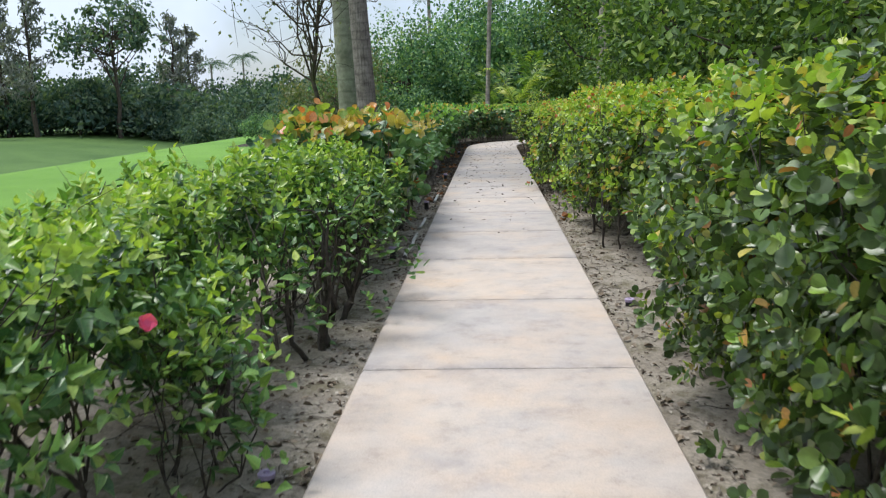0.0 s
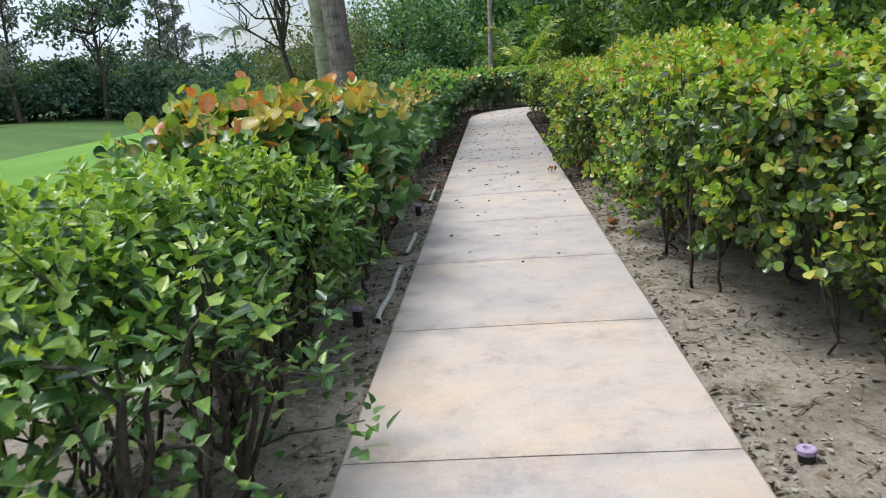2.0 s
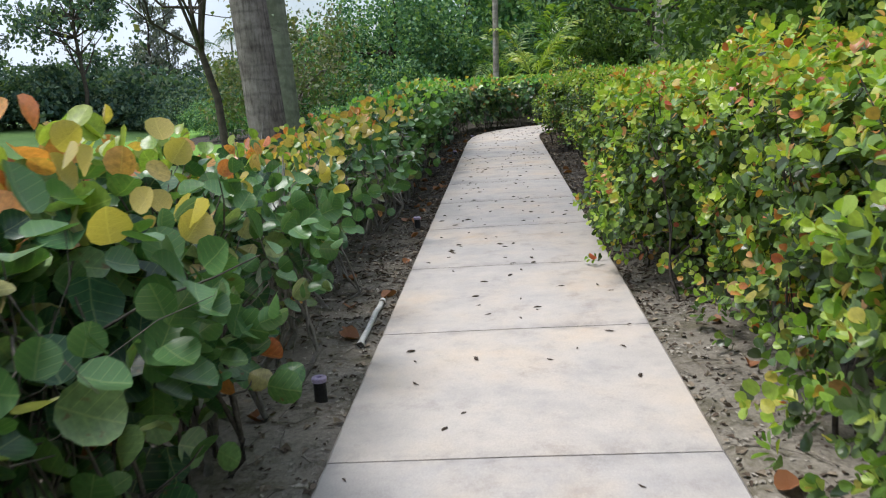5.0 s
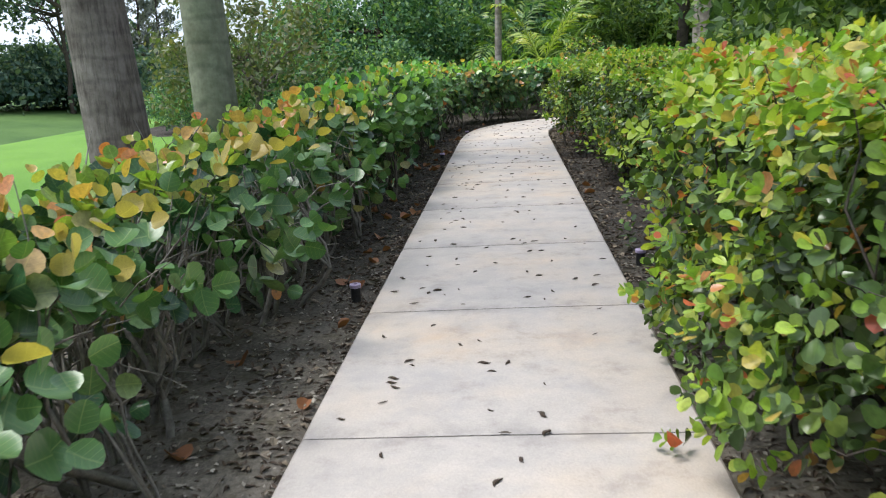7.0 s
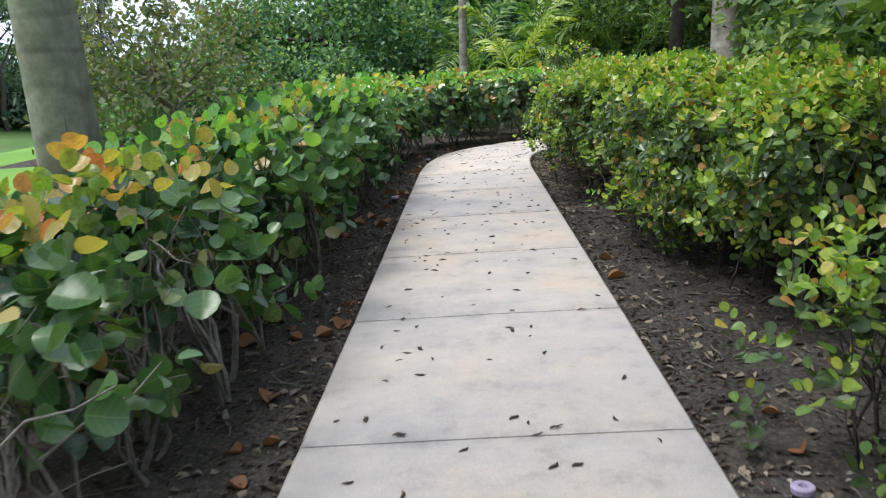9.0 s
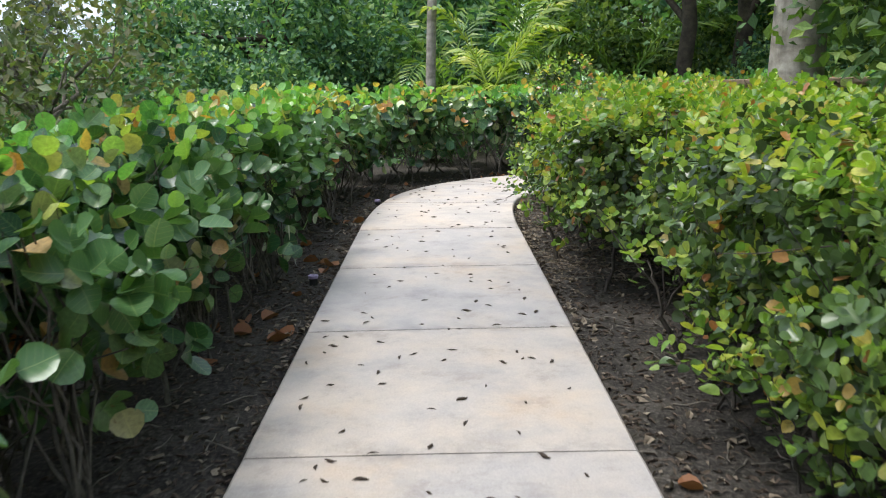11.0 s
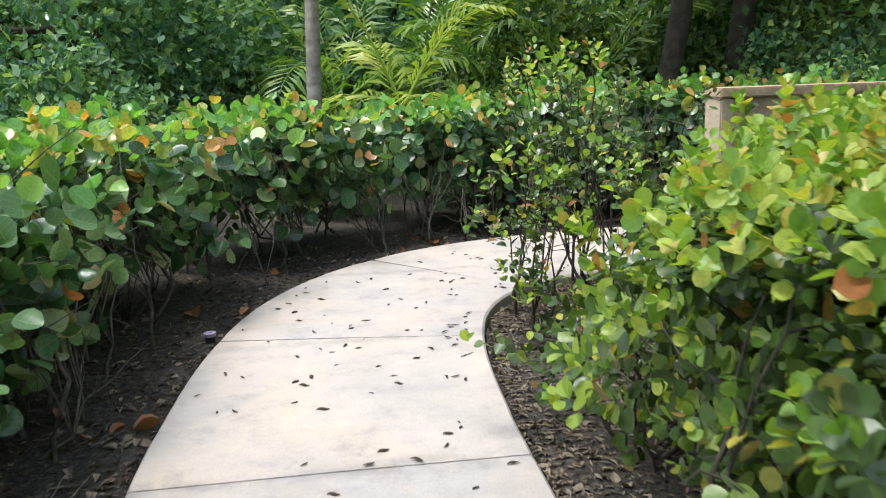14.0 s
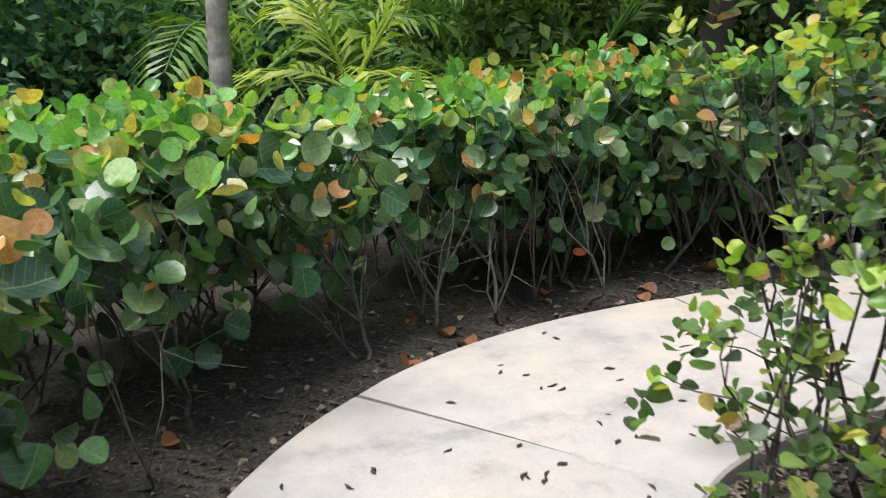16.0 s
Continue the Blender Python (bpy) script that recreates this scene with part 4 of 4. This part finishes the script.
def frond_arrays(rng, base, out, length, rise, sag, leaflets, leaf_len, leaf_w):
    """A feather palm frond: the rib's points and the leaflets."""
    t = np.linspace(0, 1, 12)[:, None]
    rib = base + out * (length * t) + np.array([0, 0, 1.0]) * (rise * t - sag * t ** 2.2)
    tt = np.linspace(0.12, 1.0, leaflets)
    P = np.stack([np.interp(tt, t[:, 0], rib[:, k]) for k in range(3)], -1)
    D = unit(np.gradient(P, axis=0))
    S = unit(np.cross(D, np.array([0, 0, 1.0])))
    U = np.cross(S, D)
    vs = []
    for sgn in (-1, 1):
        ln = leaf_len * (0.55 + 0.6 * np.sin(np.pi * np.clip(tt * 0.9 + 0.08, 0, 1)))[:, None] * rng.uniform(0.85, 1.1, (leaflets, 1))
        way = unit(S * sgn + D * 0.75 + U * 0.12 + rng.normal(0, 0.10, (leaflets, 3)))
        tip = P + way * ln + np.array([0, 0, -1.0]) * (0.28 * ln)
        midp = P + way * ln * 0.5
        w = D * leaf_w
        vs.append(np.stack([P - w * 0.5, midp - w, tip, midp + w], 1))
    v = np.concatenate(vs).reshape(-1, 3)
    f = np.arange(len(v)).reshape(-1, 4)
    return rib, v, f


def palm(name, x, y, height, trunk_r, seed, trunk_mat, frond_mat, fronds=14, length=3.2, label="", group="palms", lean=(0, 0), bulge=0.0, leaflets=46, leaf_len=0.55, leaf_w=0.022, crown=True, upright=0.5, trunk=True, base_scale=1.25):
    rng = np.random.default_rng(seed)
    root = thing(name, x, y, float(lie(x, y)) - 0.05, label, "palm", group)
    top = np.array([lean[0], lean[1], height])
    if trunk:
        k = 26
        p = np.zeros(3) + (top) * np.linspace(0, 1, k)[:, None]
        r = trunk_r * (1 + (base_scale - 1) * np.exp(-np.linspace(0, 1, k) * 9) + bulge * np.sin(np.pi * np.linspace(0, 1, k)) - 0.12 * np.linspace(0, 1, k))
        v, f = tubes([p], [r], 18)
        piece("trunk", mesh_arrays("trunk", v, f, trunk_mat, True), root)
    if crown:
        for q in range(fronds):
            a = 2 * math.pi * (q * 0.381966 + 0.03 * rng.random())
            lift = rng.uniform(-0.2, 1.0) * upright
            out = np.array([math.cos(a), math.sin(a), 0.0])
            rib, v, f = frond_arrays(rng, top, out, length * rng.uniform(0.8, 1.1) * (1 - 0.35 * max(lift, 0)), length * (0.25 + lift), length * rng.uniform(0.45, 0.75), leaflets, leaf_len, leaf_w)
            fr = piece("frond", mesh_arrays("frond", v, f, frond_mat), root)
            v, f = tubes([rib], [np.linspace(0.03, 0.006, len(rib)) * (length / 3.0)], 5)
            piece("rib", mesh_arrays("rib", v, f, frond_mat, True), fr)
    return root


palm("royal_palm", -2.27, 15.35, 9.5, 0.175, 401, TRUNK_GREY, FROND, label="royal palm with a rough ringed grey trunk", lean=(-0.45, 0.0))
palm("royal_palm", -3.52, 20.5, 11.0, 0.24, 402, TRUNK_GREEN, FROND, label="royal palm with a smooth stout green-grey trunk", lean=(-0.25, 0.0), bulge=0.12)
palm("royal_palm", 3.22, 24.0, 9.0, 0.23, 403, TRUNK_PALE, FROND, label="stout palm with a pale banded trunk", lean=(0.3, 0.2))
palm("slender_palm", -0.16, 31.0, 9.0, 0.085, 404, TRUNK_PALE, FROND, label="slender palm with a pale blotched trunk", lean=(0.35, 0.3))

tree("bare_tree", -3.9, 18.1, 8.0, 2.9, 410, DRY_LEAF, n=500, size=0.10, trunk_r=0.062, bare=0.2, label="thin dark tree with nearly bare spreading branches", group="", clumps=44, lean=(0.15, 0.3), limbs=22, twiggy=True)
tree("bare_tree", -5.0, 26.8, 4.3, 1.9, 411, DRY_LEAF, n=3600, size=0.12, trunk_r=0.09, bare=0.05, label="slender tree with thin olive-brown leaves", group="", clumps=60, limbs=16, bark=STEM)

# areca clump beyond the bend
palm("areca_palm", 0.95, 31.2, 1.1, 0.05, 420, STEM, FROND_YELLOW, fronds=7, length=2.0, label="areca palm with arching yellow-green fronds", group="areca palms", upright=1.2, leaflets=22, leaf_len=0.5, leaf_w=0.034)
for i, (xx, yy, mt) in enumerate([(2.2, 32.2, FROND), (3.5, 32.0, FROND), (0.2, 33.2, FROND), (2.7, 33.6, FROND), (1.5, 34.2, FROND)]):
    palm("areca_palm", xx, yy, 1.1, 0.05, 421 + i, STEM, mt, fronds=8, length=2.5, label="areca palm with arching green fronds", group="areca palms", upright=1.2, leaflets=24, leaf_len=0.6, leaf_w=0.034)

# woodland belt: a few kinds, repeated
LT = "broadleaf tree with a lighter green crown"
KINDS = [tree("woodland_tree", -5.4, 32.6, 3.7, 2.0, 431, WOODLAND, bare=0.05, n=9500, size=0.135),
         tree("woodland_tree", -3.2, 32.6, 5.6, 2.7, 432, WOODLAND, bare=0.05, n=9500, size=0.135),
         tree("woodland_tree", 8.4, 30.8, 7.5, 3.0, 433, WOODLAND_LIGHT, label=LT, bare=0.1, n=9500, size=0.135),
         tree("woodland_tree", 5.6, 20.5, 6.5, 2.7, 434, WOODLAND_LIGHT, label=LT, bare=0.08, n=9500, size=0.135)]
PLACES = [(-5.6, 35.0, 1, 0.75), (-1.4, 36.0, 0, 1.5), (1.8, 41.0, 1, 1.3), (5.2, 40.0, 3, 1.2), (8.8, 35.5, 0, 2.0), (12.0, 32.0, 1, 1.5),
          (4.7, 16.4, 3, 1.0), (5.0, 18.6, 2, 0.95), (5.2, 22.6, 3, 1.05), (5.0, 11.5, 2, 0.95), (5.0, 7.0, 3, 1.0), (5.2, 2.5, 2, 1.0), (5.4, -2.5, 3, 1.1), (8.6, 13.0, 1, 1.6), (8.6, 5.0, 1, 1.6), (9.0, 19.5, 1, 1.6), (11.5, 26.0, 1, 1.6),
          (-0.5, 42.0, 1, 1.5), (5.5, 43.0, 1, 1.8), (11.5, 40.0, 1, 1.8), (3.0, -13.0, 1, 1.2), (-4.0, -16.0, 0, 1.3)]
for i, (xx, yy, kd, sc) in enumerate(PLACES):
    copy_thing(KINDS[kd], pose(xx, yy, float(lie(xx, yy)) - 0.05, 0, 0, 47 * i) @ Matrix.Scale(sc, 4))
# undergrowth
SHRUBS = [tree("thicket_shrub", -5.4, 29.6, 2.7, 1.6, 441, WOODLAND, n=6500, size=0.11, bare=0.0, trunk_r=0.04, label="dark evergreen thicket shrub", group="thicket", clumps=40, limbs=6),
          tree("thicket_shrub", 3.9, 18.0, 2.7, 1.5, 442, WOODLAND_LIGHT, n=6500, size=0.105, bare=0.0, trunk_r=0.04, label="lighter green thicket shrub", group="thicket", clumps=40, limbs=6)]
LOW = [(-2.9, 30.3, 0, 0.95), (-7.6, 30.2, 0, 0.6), (-1.9, 33.4, 0, 0.95), (-9.6, 33.5, 0, 0.55), (-1.2, 33.8, 0, 1.0), (6.4, 30.4, 0, 0.95), (8.4, 29.2, 1, 1.0), (3.9, 15.2, 1, 0.95), (3.8, 12.4, 1, 0.95), (3.8, 9.6, 1, 0.95), (3.8, 6.8, 1, 0.95), (3.8, 4.0, 1, 0.95), (3.8, 1.2, 1, 1.0), (3.9, -1.6, 0, 1.0), (4.2, 21.0, 0, 0.9), (6.6, 24.4, 1, 1.0), (4.9, 23.2, 0, 0.8), (8.4, 22.6, 0, 1.1), (5.6, 29.4, 0, 0.75), (10.2, 27.6, 0, 1.1), (0.4, 35.8, 0, 1.1), (4.0, 35.4, 0, 1.1), (7.0, 33.0, 0, 1.1), (3.0, 20.3, 1, 0.85), (3.1, 17.4, 1, 0.8), (3.2, 33.2, 1, 1.3), (5.2, 33.4, 1, 1.3), (6.6, 31.2, 1, 1.1)]
for i, (xx, yy, kd, sc) in enumerate(LOW):
    copy_thing(SHRUBS[kd], pose(xx, yy, float(lie(xx, yy)) - 0.05, 0, 0, 61 * i) @ Matrix.Scale(sc, 4))
# far side of the lawn
FAR_TREE = tree("woodland_tree", -36.0, 70.0, 6.0, 3.2, 451, FAR_LEAF, n=2800, size=0.33, bare=0.03, limbs=6, label="distant dark green tree beyond the lawn", group="far trees")
FAR_SHRUB = tree("thicket_shrub", -28.0, 72.0, 3.2, 2.4, 452, FAR_LEAF, n=2200, size=0.28, bare=0.0, limbs=4, trunk_r=0.05, label="distant dark thicket at the lawn's edge", group="far thicket")
def far_at(bearing, distance):
    return math.sin(radians(bearing)) * distance, 0.6 + math.cos(radians(bearing)) * distance


for i in range(26):
    xx, yy = far_at(-62 + 52 * i / 25, 86 + 5.0 * (i % 3))
    copy_thing(FAR_TREE, pose(xx, yy, float(lie(xx, yy)) - 0.05, 0, 0, 71 * i) @ Matrix.Scale(0.95 + 0.15 * (i % 4), 4))
for i in range(30):
    xx, yy = far_at(-64 + 53 * i / 29, 79 + 3.0 * (i % 2))
    copy_thing(FAR_SHRUB, pose(xx, yy, float(lie(xx, yy)) - 0.05, 0, 0, 53 * i) @ Matrix.Scale(1.35 + 0.3 * (i % 3), 4))
for i in range(9):
    xx, yy = -24 + 2.2 * i, 66 + 3 * (i % 2) - 0.6 * i
    copy_thing(FAR_TREE, pose(xx, yy, float(lie(xx, yy)) - 0.05, 0, 0, 33 * i) @ Matrix.Scale(0.6 + 0.1 * (i % 3), 4))

# trees with stout dark trunks behind the bend
tree("dark_trunk_tree", 4.2, 30.9, 7.5, 2.6, 461, WOODLAND_LIGHT, n=3200, bare=0.4, trunk_r=0.17, label="tree with a stout dark trunk", group="dark trunks")
tree("dark_trunk_tree", 5.6, 31.8, 8.0, 2.6, 462, WOODLAND, n=3200, bare=0.4, trunk_r=0.2, label="tree with a stout dark trunk", group="dark trunks")

# trees that stand out above the far line
bx, by = far_at(-25.0, 76.0)
tree("open_crowned_tree", bx, by, 13.5, 5.0, 470, FAR_LEAF, n=2300, size=0.42, bare=0.42, trunk_r=0.2, label="open-crowned tree rising above the far line", group="", clumps=26, limbs=20, twiggy=True)


def casuarina(x, y, h, seed):
    """A feathery needle-leaved tree: a straight trunk with thin rising branches hung with needles."""
    rng = np.random.default_rng(seed)
    root = thing("casuarina", x, y, float(lie(x, y)) - 0.05, "grey feathery casuarina standing above the far trees", "tree", "casuarinas")
    root.scale = (1.55, 1.55, 1.55)
    v, f = tubes([wander(rng, np.zeros(3), np.array([0, 0, h]), 8, 0.06)], [np.linspace(0.14, 0.02, 8)], 7)
    piece("trunk", mesh_arrays("trunk", v, f, BARK, True), root)
    pts = []
    for k in range(34):
        z = h * (0.2 + 0.78 * k / 34)
        a = rng.uniform(0, 6.28)
        ln = (1.0 - z / h) * 1.7 + 0.35
        line = wander(rng, np.array([0, 0, z]), np.array([math.cos(a) * ln, math.sin(a) * ln, z + 0.5 * ln]), 5, 0.05)
        v, f = tubes([line], [np.linspace(0.03, 0.006, 5)], 4)
        piece("limb", mesh_arrays("limb", v, f, BARK, True), root)
        t = rng.uniform(0.25, 1, 40)
        pts.append(np.stack([np.interp(t, np.linspace(0, 1, 5), line[:, c]) for c in range(3)], -1) + rng.normal(0, 0.12, (40, 3)))
    pts = np.concatenate(pts)
    v, f = leaf_arrays(rng, pts, rng.normal(0, 1, pts.shape), 0.28 * rng.uniform(0.6, 1.3, len(pts)), "long", 0.8, 0.6)
    tagged(piece("foliage", mesh_arrays("foliage", v, f, NEEDLES), root), kind="stuff")


for k, (br, ds, hh) in enumerate(((-30.0, 50.0, 9.0), (-31.6, 52.0, 8.4), (-21.4, 58.0, 7.6), (-20.4, 60.0, 7.0), (-34.0, 48.0, 8.0))):
    cx, cy = far_at(br, ds)
    casuarina(cx * 1.5, cy * 1.5, hh, 480 + k)
for k, (br, ds, hh) in enumerate(((-18.9, 104.0, 7.4), (-16.8, 108.0, 8.6), (-4.1, 60.0, 9.4))):
    cx, cy = far_at(br, ds)
    palm("coconut_palm", cx, cy, hh, 0.13, 490 + k, TRUNK_PALE, FAR_LEAF, fronds=14, length=2.4, label="distant coconut palm above the tree line", group="distant palms", leaflets=24, leaf_len=0.6, leaf_w=0.04)

# low dark growth behind the hedge round the bend
for i, s in enumerate(np.arange(32.0, 43.0, 0.9)):
    j = min(int(s / 0.05), len(LINE) - 1)
    c = LINE[j] + LINE_LEFT[j] * (0.74 + 0.32 + 2.15)
    copy_thing(SHRUBS[0], pose(c[0], c[1], float(lie(c[0], c[1])) - 0.08, 0, 0, 67 * i) @ Matrix.Scale(0.5, 4))

# ---- low wall beyond the bend ----
def box_bm(x0, x1, y0, y1, z0, z1, bevel=0.01):
    bm = bmesh.new()
    bmesh.ops.create_cube(bm, size=1.0)
    for v in bm.verts:
        v.co = ((x0 + x1) / 2 + v.co.x * (x1 - x0), (y0 + y1) / 2 + v.co.y * (y1 - y0), (z0 + z1) / 2 + v.co.z * (z1 - z0))
    if bevel:
        bmesh.ops.bevel(bm, geom=bm.edges[:], offset=bevel, segments=2, affect='EDGES')
    return bm


wall = thing("garden_wall", 2.66, 26.33, -0.05, "low tan stucco wall with a coping and cream end pier", "wall")
part("panel", box_bm(0.10, 4.2, 0.02, 0.22, 0.0, 1.24), MASONRY, wall)
part("coping", box_bm(-0.01, 4.25, -0.015, 0.255, 1.243, 1.31), MASONRY, wall)
part("end_pier", box_bm(0.0, 0.097, 0.0, 0.24, 0.0, 1.24), MASONRY_TRIM, wall, "cream pier")


# ---- irrigation heads ----
def cylinder_bm(r0, r1, z0, z1, seg=16, hole=0.0):
    bm = bmesh.new()
    prof = [(0.0, z0), (r0, z0), (r1, z1 - 0.004), (r1 - 0.004, z1)] + ([(hole, z1), (hole * 0.8, z1 - 0.012), (0.0, z1 - 0.012)] if hole else [(0.0, z1)])
    rings = []
    for r, z in prof:
        rings.append([bm.verts.new((0, 0, z))] if r == 0 else [bm.verts.new((r * math.cos(2 * math.pi * k / seg), r * math.sin(2 * math.pi * k / seg), z)) for k in range(seg)])
    for a, b in zip(rings[:-1], rings[1:]):
        for k in range(seg):
            q = [a[k % len(a)], a[(k + 1) % len(a)], b[(k + 1) % len(b)], b[k % len(b)]]
            q = list(dict.fromkeys(q))
            if len(q) > 2:
                bm.faces.new(q)
    return bm


def sprinkler(x, y, h):
    s = thing("sprinkler_head", x, y, float(lie(x, y)) + bed_rough(x, y), "black pop-up sprinkler head with a lilac cap in the bed", "sprinkler", "sprinklers")
    part("body", cylinder_bm(0.030, 0.030, -0.06, h), BLACK_PLASTIC, s, smooth=False)
    part("cap", cylinder_bm(0.034, 0.036, h, h + 0.022, hole=0.014), PURPLE_PLASTIC, s, "lilac cap")


for px, py, ph in ((-0.93, 2.83, 0.03), (0.95, 5.57, 0.03), (-0.96, 7.35, 0.10), (-0.91, 10.85, 0.09), (-0.88, 15.12, 0.09), (0.9, 15.7, 0.08), (-0.88, 22.02, 0.05), (-0.70, 25.72, 0.04)):
    sprinkler(px, py, ph)

# ---- pipe along the edge of the slab ----
pipe_rng = np.random.default_rng(5)
for y0, y1 in ((7.4, 8.65), (9.1, 9.85), (11.6, 12.45)):
    p = thing("irrigation_pipe", -0.85, y0, float(lie(-0.85, y0)) + 0.02, "weathered white plastic pipe lying along the path", "pipe", "irrigation pipes")
    v, f = tubes([np.stack([pipe_rng.normal(0, 0.006, 8), np.linspace(0, y1 - y0, 8), pipe_rng.normal(0, 0.004, 8)], -1)], [np.full(8, 0.017)], 12)
    piece("tube", mesh_arrays("tube", v, f, PVC, True), p)
    for ee in (0.0, y1 - y0):
        v, f = tubes([np.array([[0, ee - 0.02, 0], [0, ee + 0.02, 0]])], [np.full(2, 0.022)], 12)
        piece("collar", mesh_arrays("collar", v, f, PVC, True), p)

# ---- pink flower ----
fl = thing("hibiscus_flower", -1.17, 2.42, 0.72, "single pink hibiscus bloom among the leaves", "flower")
v, f = leaf_arrays(np.random.default_rng(9), np.zeros((1, 3)), np.array([[0, 0, 1.0]]), np.array([1.0]), "round", 0.0, 0.0)
petal = mesh_arrays("petal", v + np.array([0.5, 0, 0]), f, PINK)
for k in range(5):
    ob = piece("petal", petal, fl)
    ob.rotation_euler = (0.25, radians(-28), radians(72 * k))
    ob.scale = (0.036, 0.04, 0.036)
fl.rotation_euler = (radians(55), 0, radians(30))

# ---- litter on the slabs: dry seed pods and bits of leaf ----
lit = np.random.default_rng(77)
pods = []
for k in range(3):
    n = 7
    t = np.linspace(0, 1, n)
    line = np.stack([t - 0.5, 0.12 * np.sin(t * math.pi * (1 + k * 0.5)), 0.06 * np.sin(t * math.pi)], -1)
    v, f = tubes([line], [0.13 * np.sin(np.pi * np.clip(t, 0.04, 0.96)) * (0.8 + 0.3 * k)], 5)
    v[:, 2] = v[:, 2] * 0.55 + 0.06
    pods.append(mesh_arrays("fallen_pod", v, f, DARK_LITTER, True))
spots = []
for k in range(330):
    yy = 8.0 + 20.0 * lit.random() ** 0.62
    j = int((8.0 + yy) / 0.05)
    u = lit.uniform(-0.66, 0.66)
    c = LINE[j] + LINE_LEFT[j] * u
    spots.append((c[0], c[1]))
for k, (px, py) in enumerate(spots):
    ob = tagged(new("fallen_pod", pods[k % 3]), "small dry brown seed pod lying on the concrete", "pod", "litter on the path")
    ob.location = (px, py, 0.003)
    ob.rotation_euler = (0, 0, lit.uniform(0, 6.28))
    ob.scale = [lit.uniform(0.028, 0.062)] * 3

# ---- fallen sea grape leaves in the beds ----
v, f = leaf_arrays(np.random.default_rng(3), np.zeros((1, 3)), np.array([[0, 0, 1.0]]), np.array([1.0]), "round", 0.0, 0.0)
v[:, 2] *= 2.2
fallen = mesh_arrays("fallen_leaf", v, f, ORANGE_LEAF)
for k in range(76):
    yy = lit.uniform(9.0, 30.0)
    j = int((8.0 + yy) / 0.05)
    u = (0.80 + 0.55 * lit.random()) * (1 if lit.random() < 0.75 else -1)
    c = LINE[j] + LINE_LEFT[j] * u
    ob = tagged(new("fallen_leaf", fallen), "dry orange-brown leaf fallen on the bed", "leaf", "fallen leaves")
    ob.location = (c[0], c[1], float(lie(c[0], c[1])) + bed_rough(c[0], c[1]) + 0.014)
    ob.rotation_euler = (lit.normal(0, 0.25), lit.normal(0, 0.25), lit.uniform(0, 6.28))
    ob.scale = [lit.uniform(0.06, 0.12)] * 3


# ---- leaf mould, twigs and crumbs of soil in the beds ----
def bed_litter(name, n, y0, y1, size, mat, shape, seed, label, lift=0.006, left=0.5):
    rng = np.random.default_rng(seed)
    yy = rng.uniform(y0, y1, n)
    u = (0.77 + 1.0 * rng.random(n) ** 1.5) * np.where(rng.random(n) < left, 1, -1)
    j = np.clip(((8.0 + yy) / 0.05).astype(int), 0, len(LINE) - 1)
    c = LINE[j] + LINE_LEFT[j] * u[:, None]
    z = np.array([bed_rough(a, b) for a, b in c]) + lie(c[:, 0], c[:, 1]) + lift
    pts = np.concatenate([c, z[:, None]], 1)
    v, f = leaf_arrays(rng, pts, np.tile([[0, 0, 1.0]], (n, 1)), size * rng.uniform(0.4, 1.5, n), shape, 0.0, 0.28)
    tagged(new(name, mesh_arrays(name, v, f, mat)), label, "litter", kind="stuff")


bed_litter("leaf_mould", 20000, 12.0, 32.0, 0.036, MOULD_BITS, "long", 501, "dark brown leaf mould over the beds")
bed_litter("brown_leaf_litter", 2600, 1.0, 12.0, 0.026, MOULD_BITS, "point", 504, "brown leaf litter over the sandy bed")
bed_litter("dry_leaf_bits", 3200, 1.0, 32.0, 0.045, DRY_BITS, "point", 502, "pale dry leaf bits over the beds")
bed_litter("pale_mulch", 5200, 22.0, 29.0, 0.034, DRY_BITS, "long", 505, "pale dry mulch inside the bend", 0.008, left=0.04)
bed_litter("sand_crumbs", 5000, 0.0, 16.0, 0.022, SAND_BITS, "kite", 503, "crumbs of pale sandy soil", 0.008)
tw_rng = np.random.default_rng(510)
paths, radii = [], []
for k in range(900):
    yy = tw_rng.uniform(1.0, 31.0)
    j = int((8.0 + yy) / 0.05)
    c = LINE[j] + LINE_LEFT[j] * (0.8 + 0.8 * tw_rng.random()) * (1 if tw_rng.random() < 0.5 else -1)
    a = tw_rng.uniform(0, 6.28)
    ln = tw_rng.uniform(0.05, 0.22)
    z = float(lie(c[0], c[1])) + bed_rough(c[0], c[1]) + 0.012
    p0 = np.array([c[0], c[1], z])
    paths.append(wander(tw_rng, p0, p0 + np.array([math.cos(a) * ln, math.sin(a) * ln, 0.01]), 4, 0.006))
    radii.append(np.linspace(0.004, 0.0015, 4))
v, f = tubes(paths, radii, 4)
tagged(new("twig_litter", mesh_arrays("twig_litter", v, f, STEM)), "thin dry twigs scattered over the beds", "litter", kind="stuff")
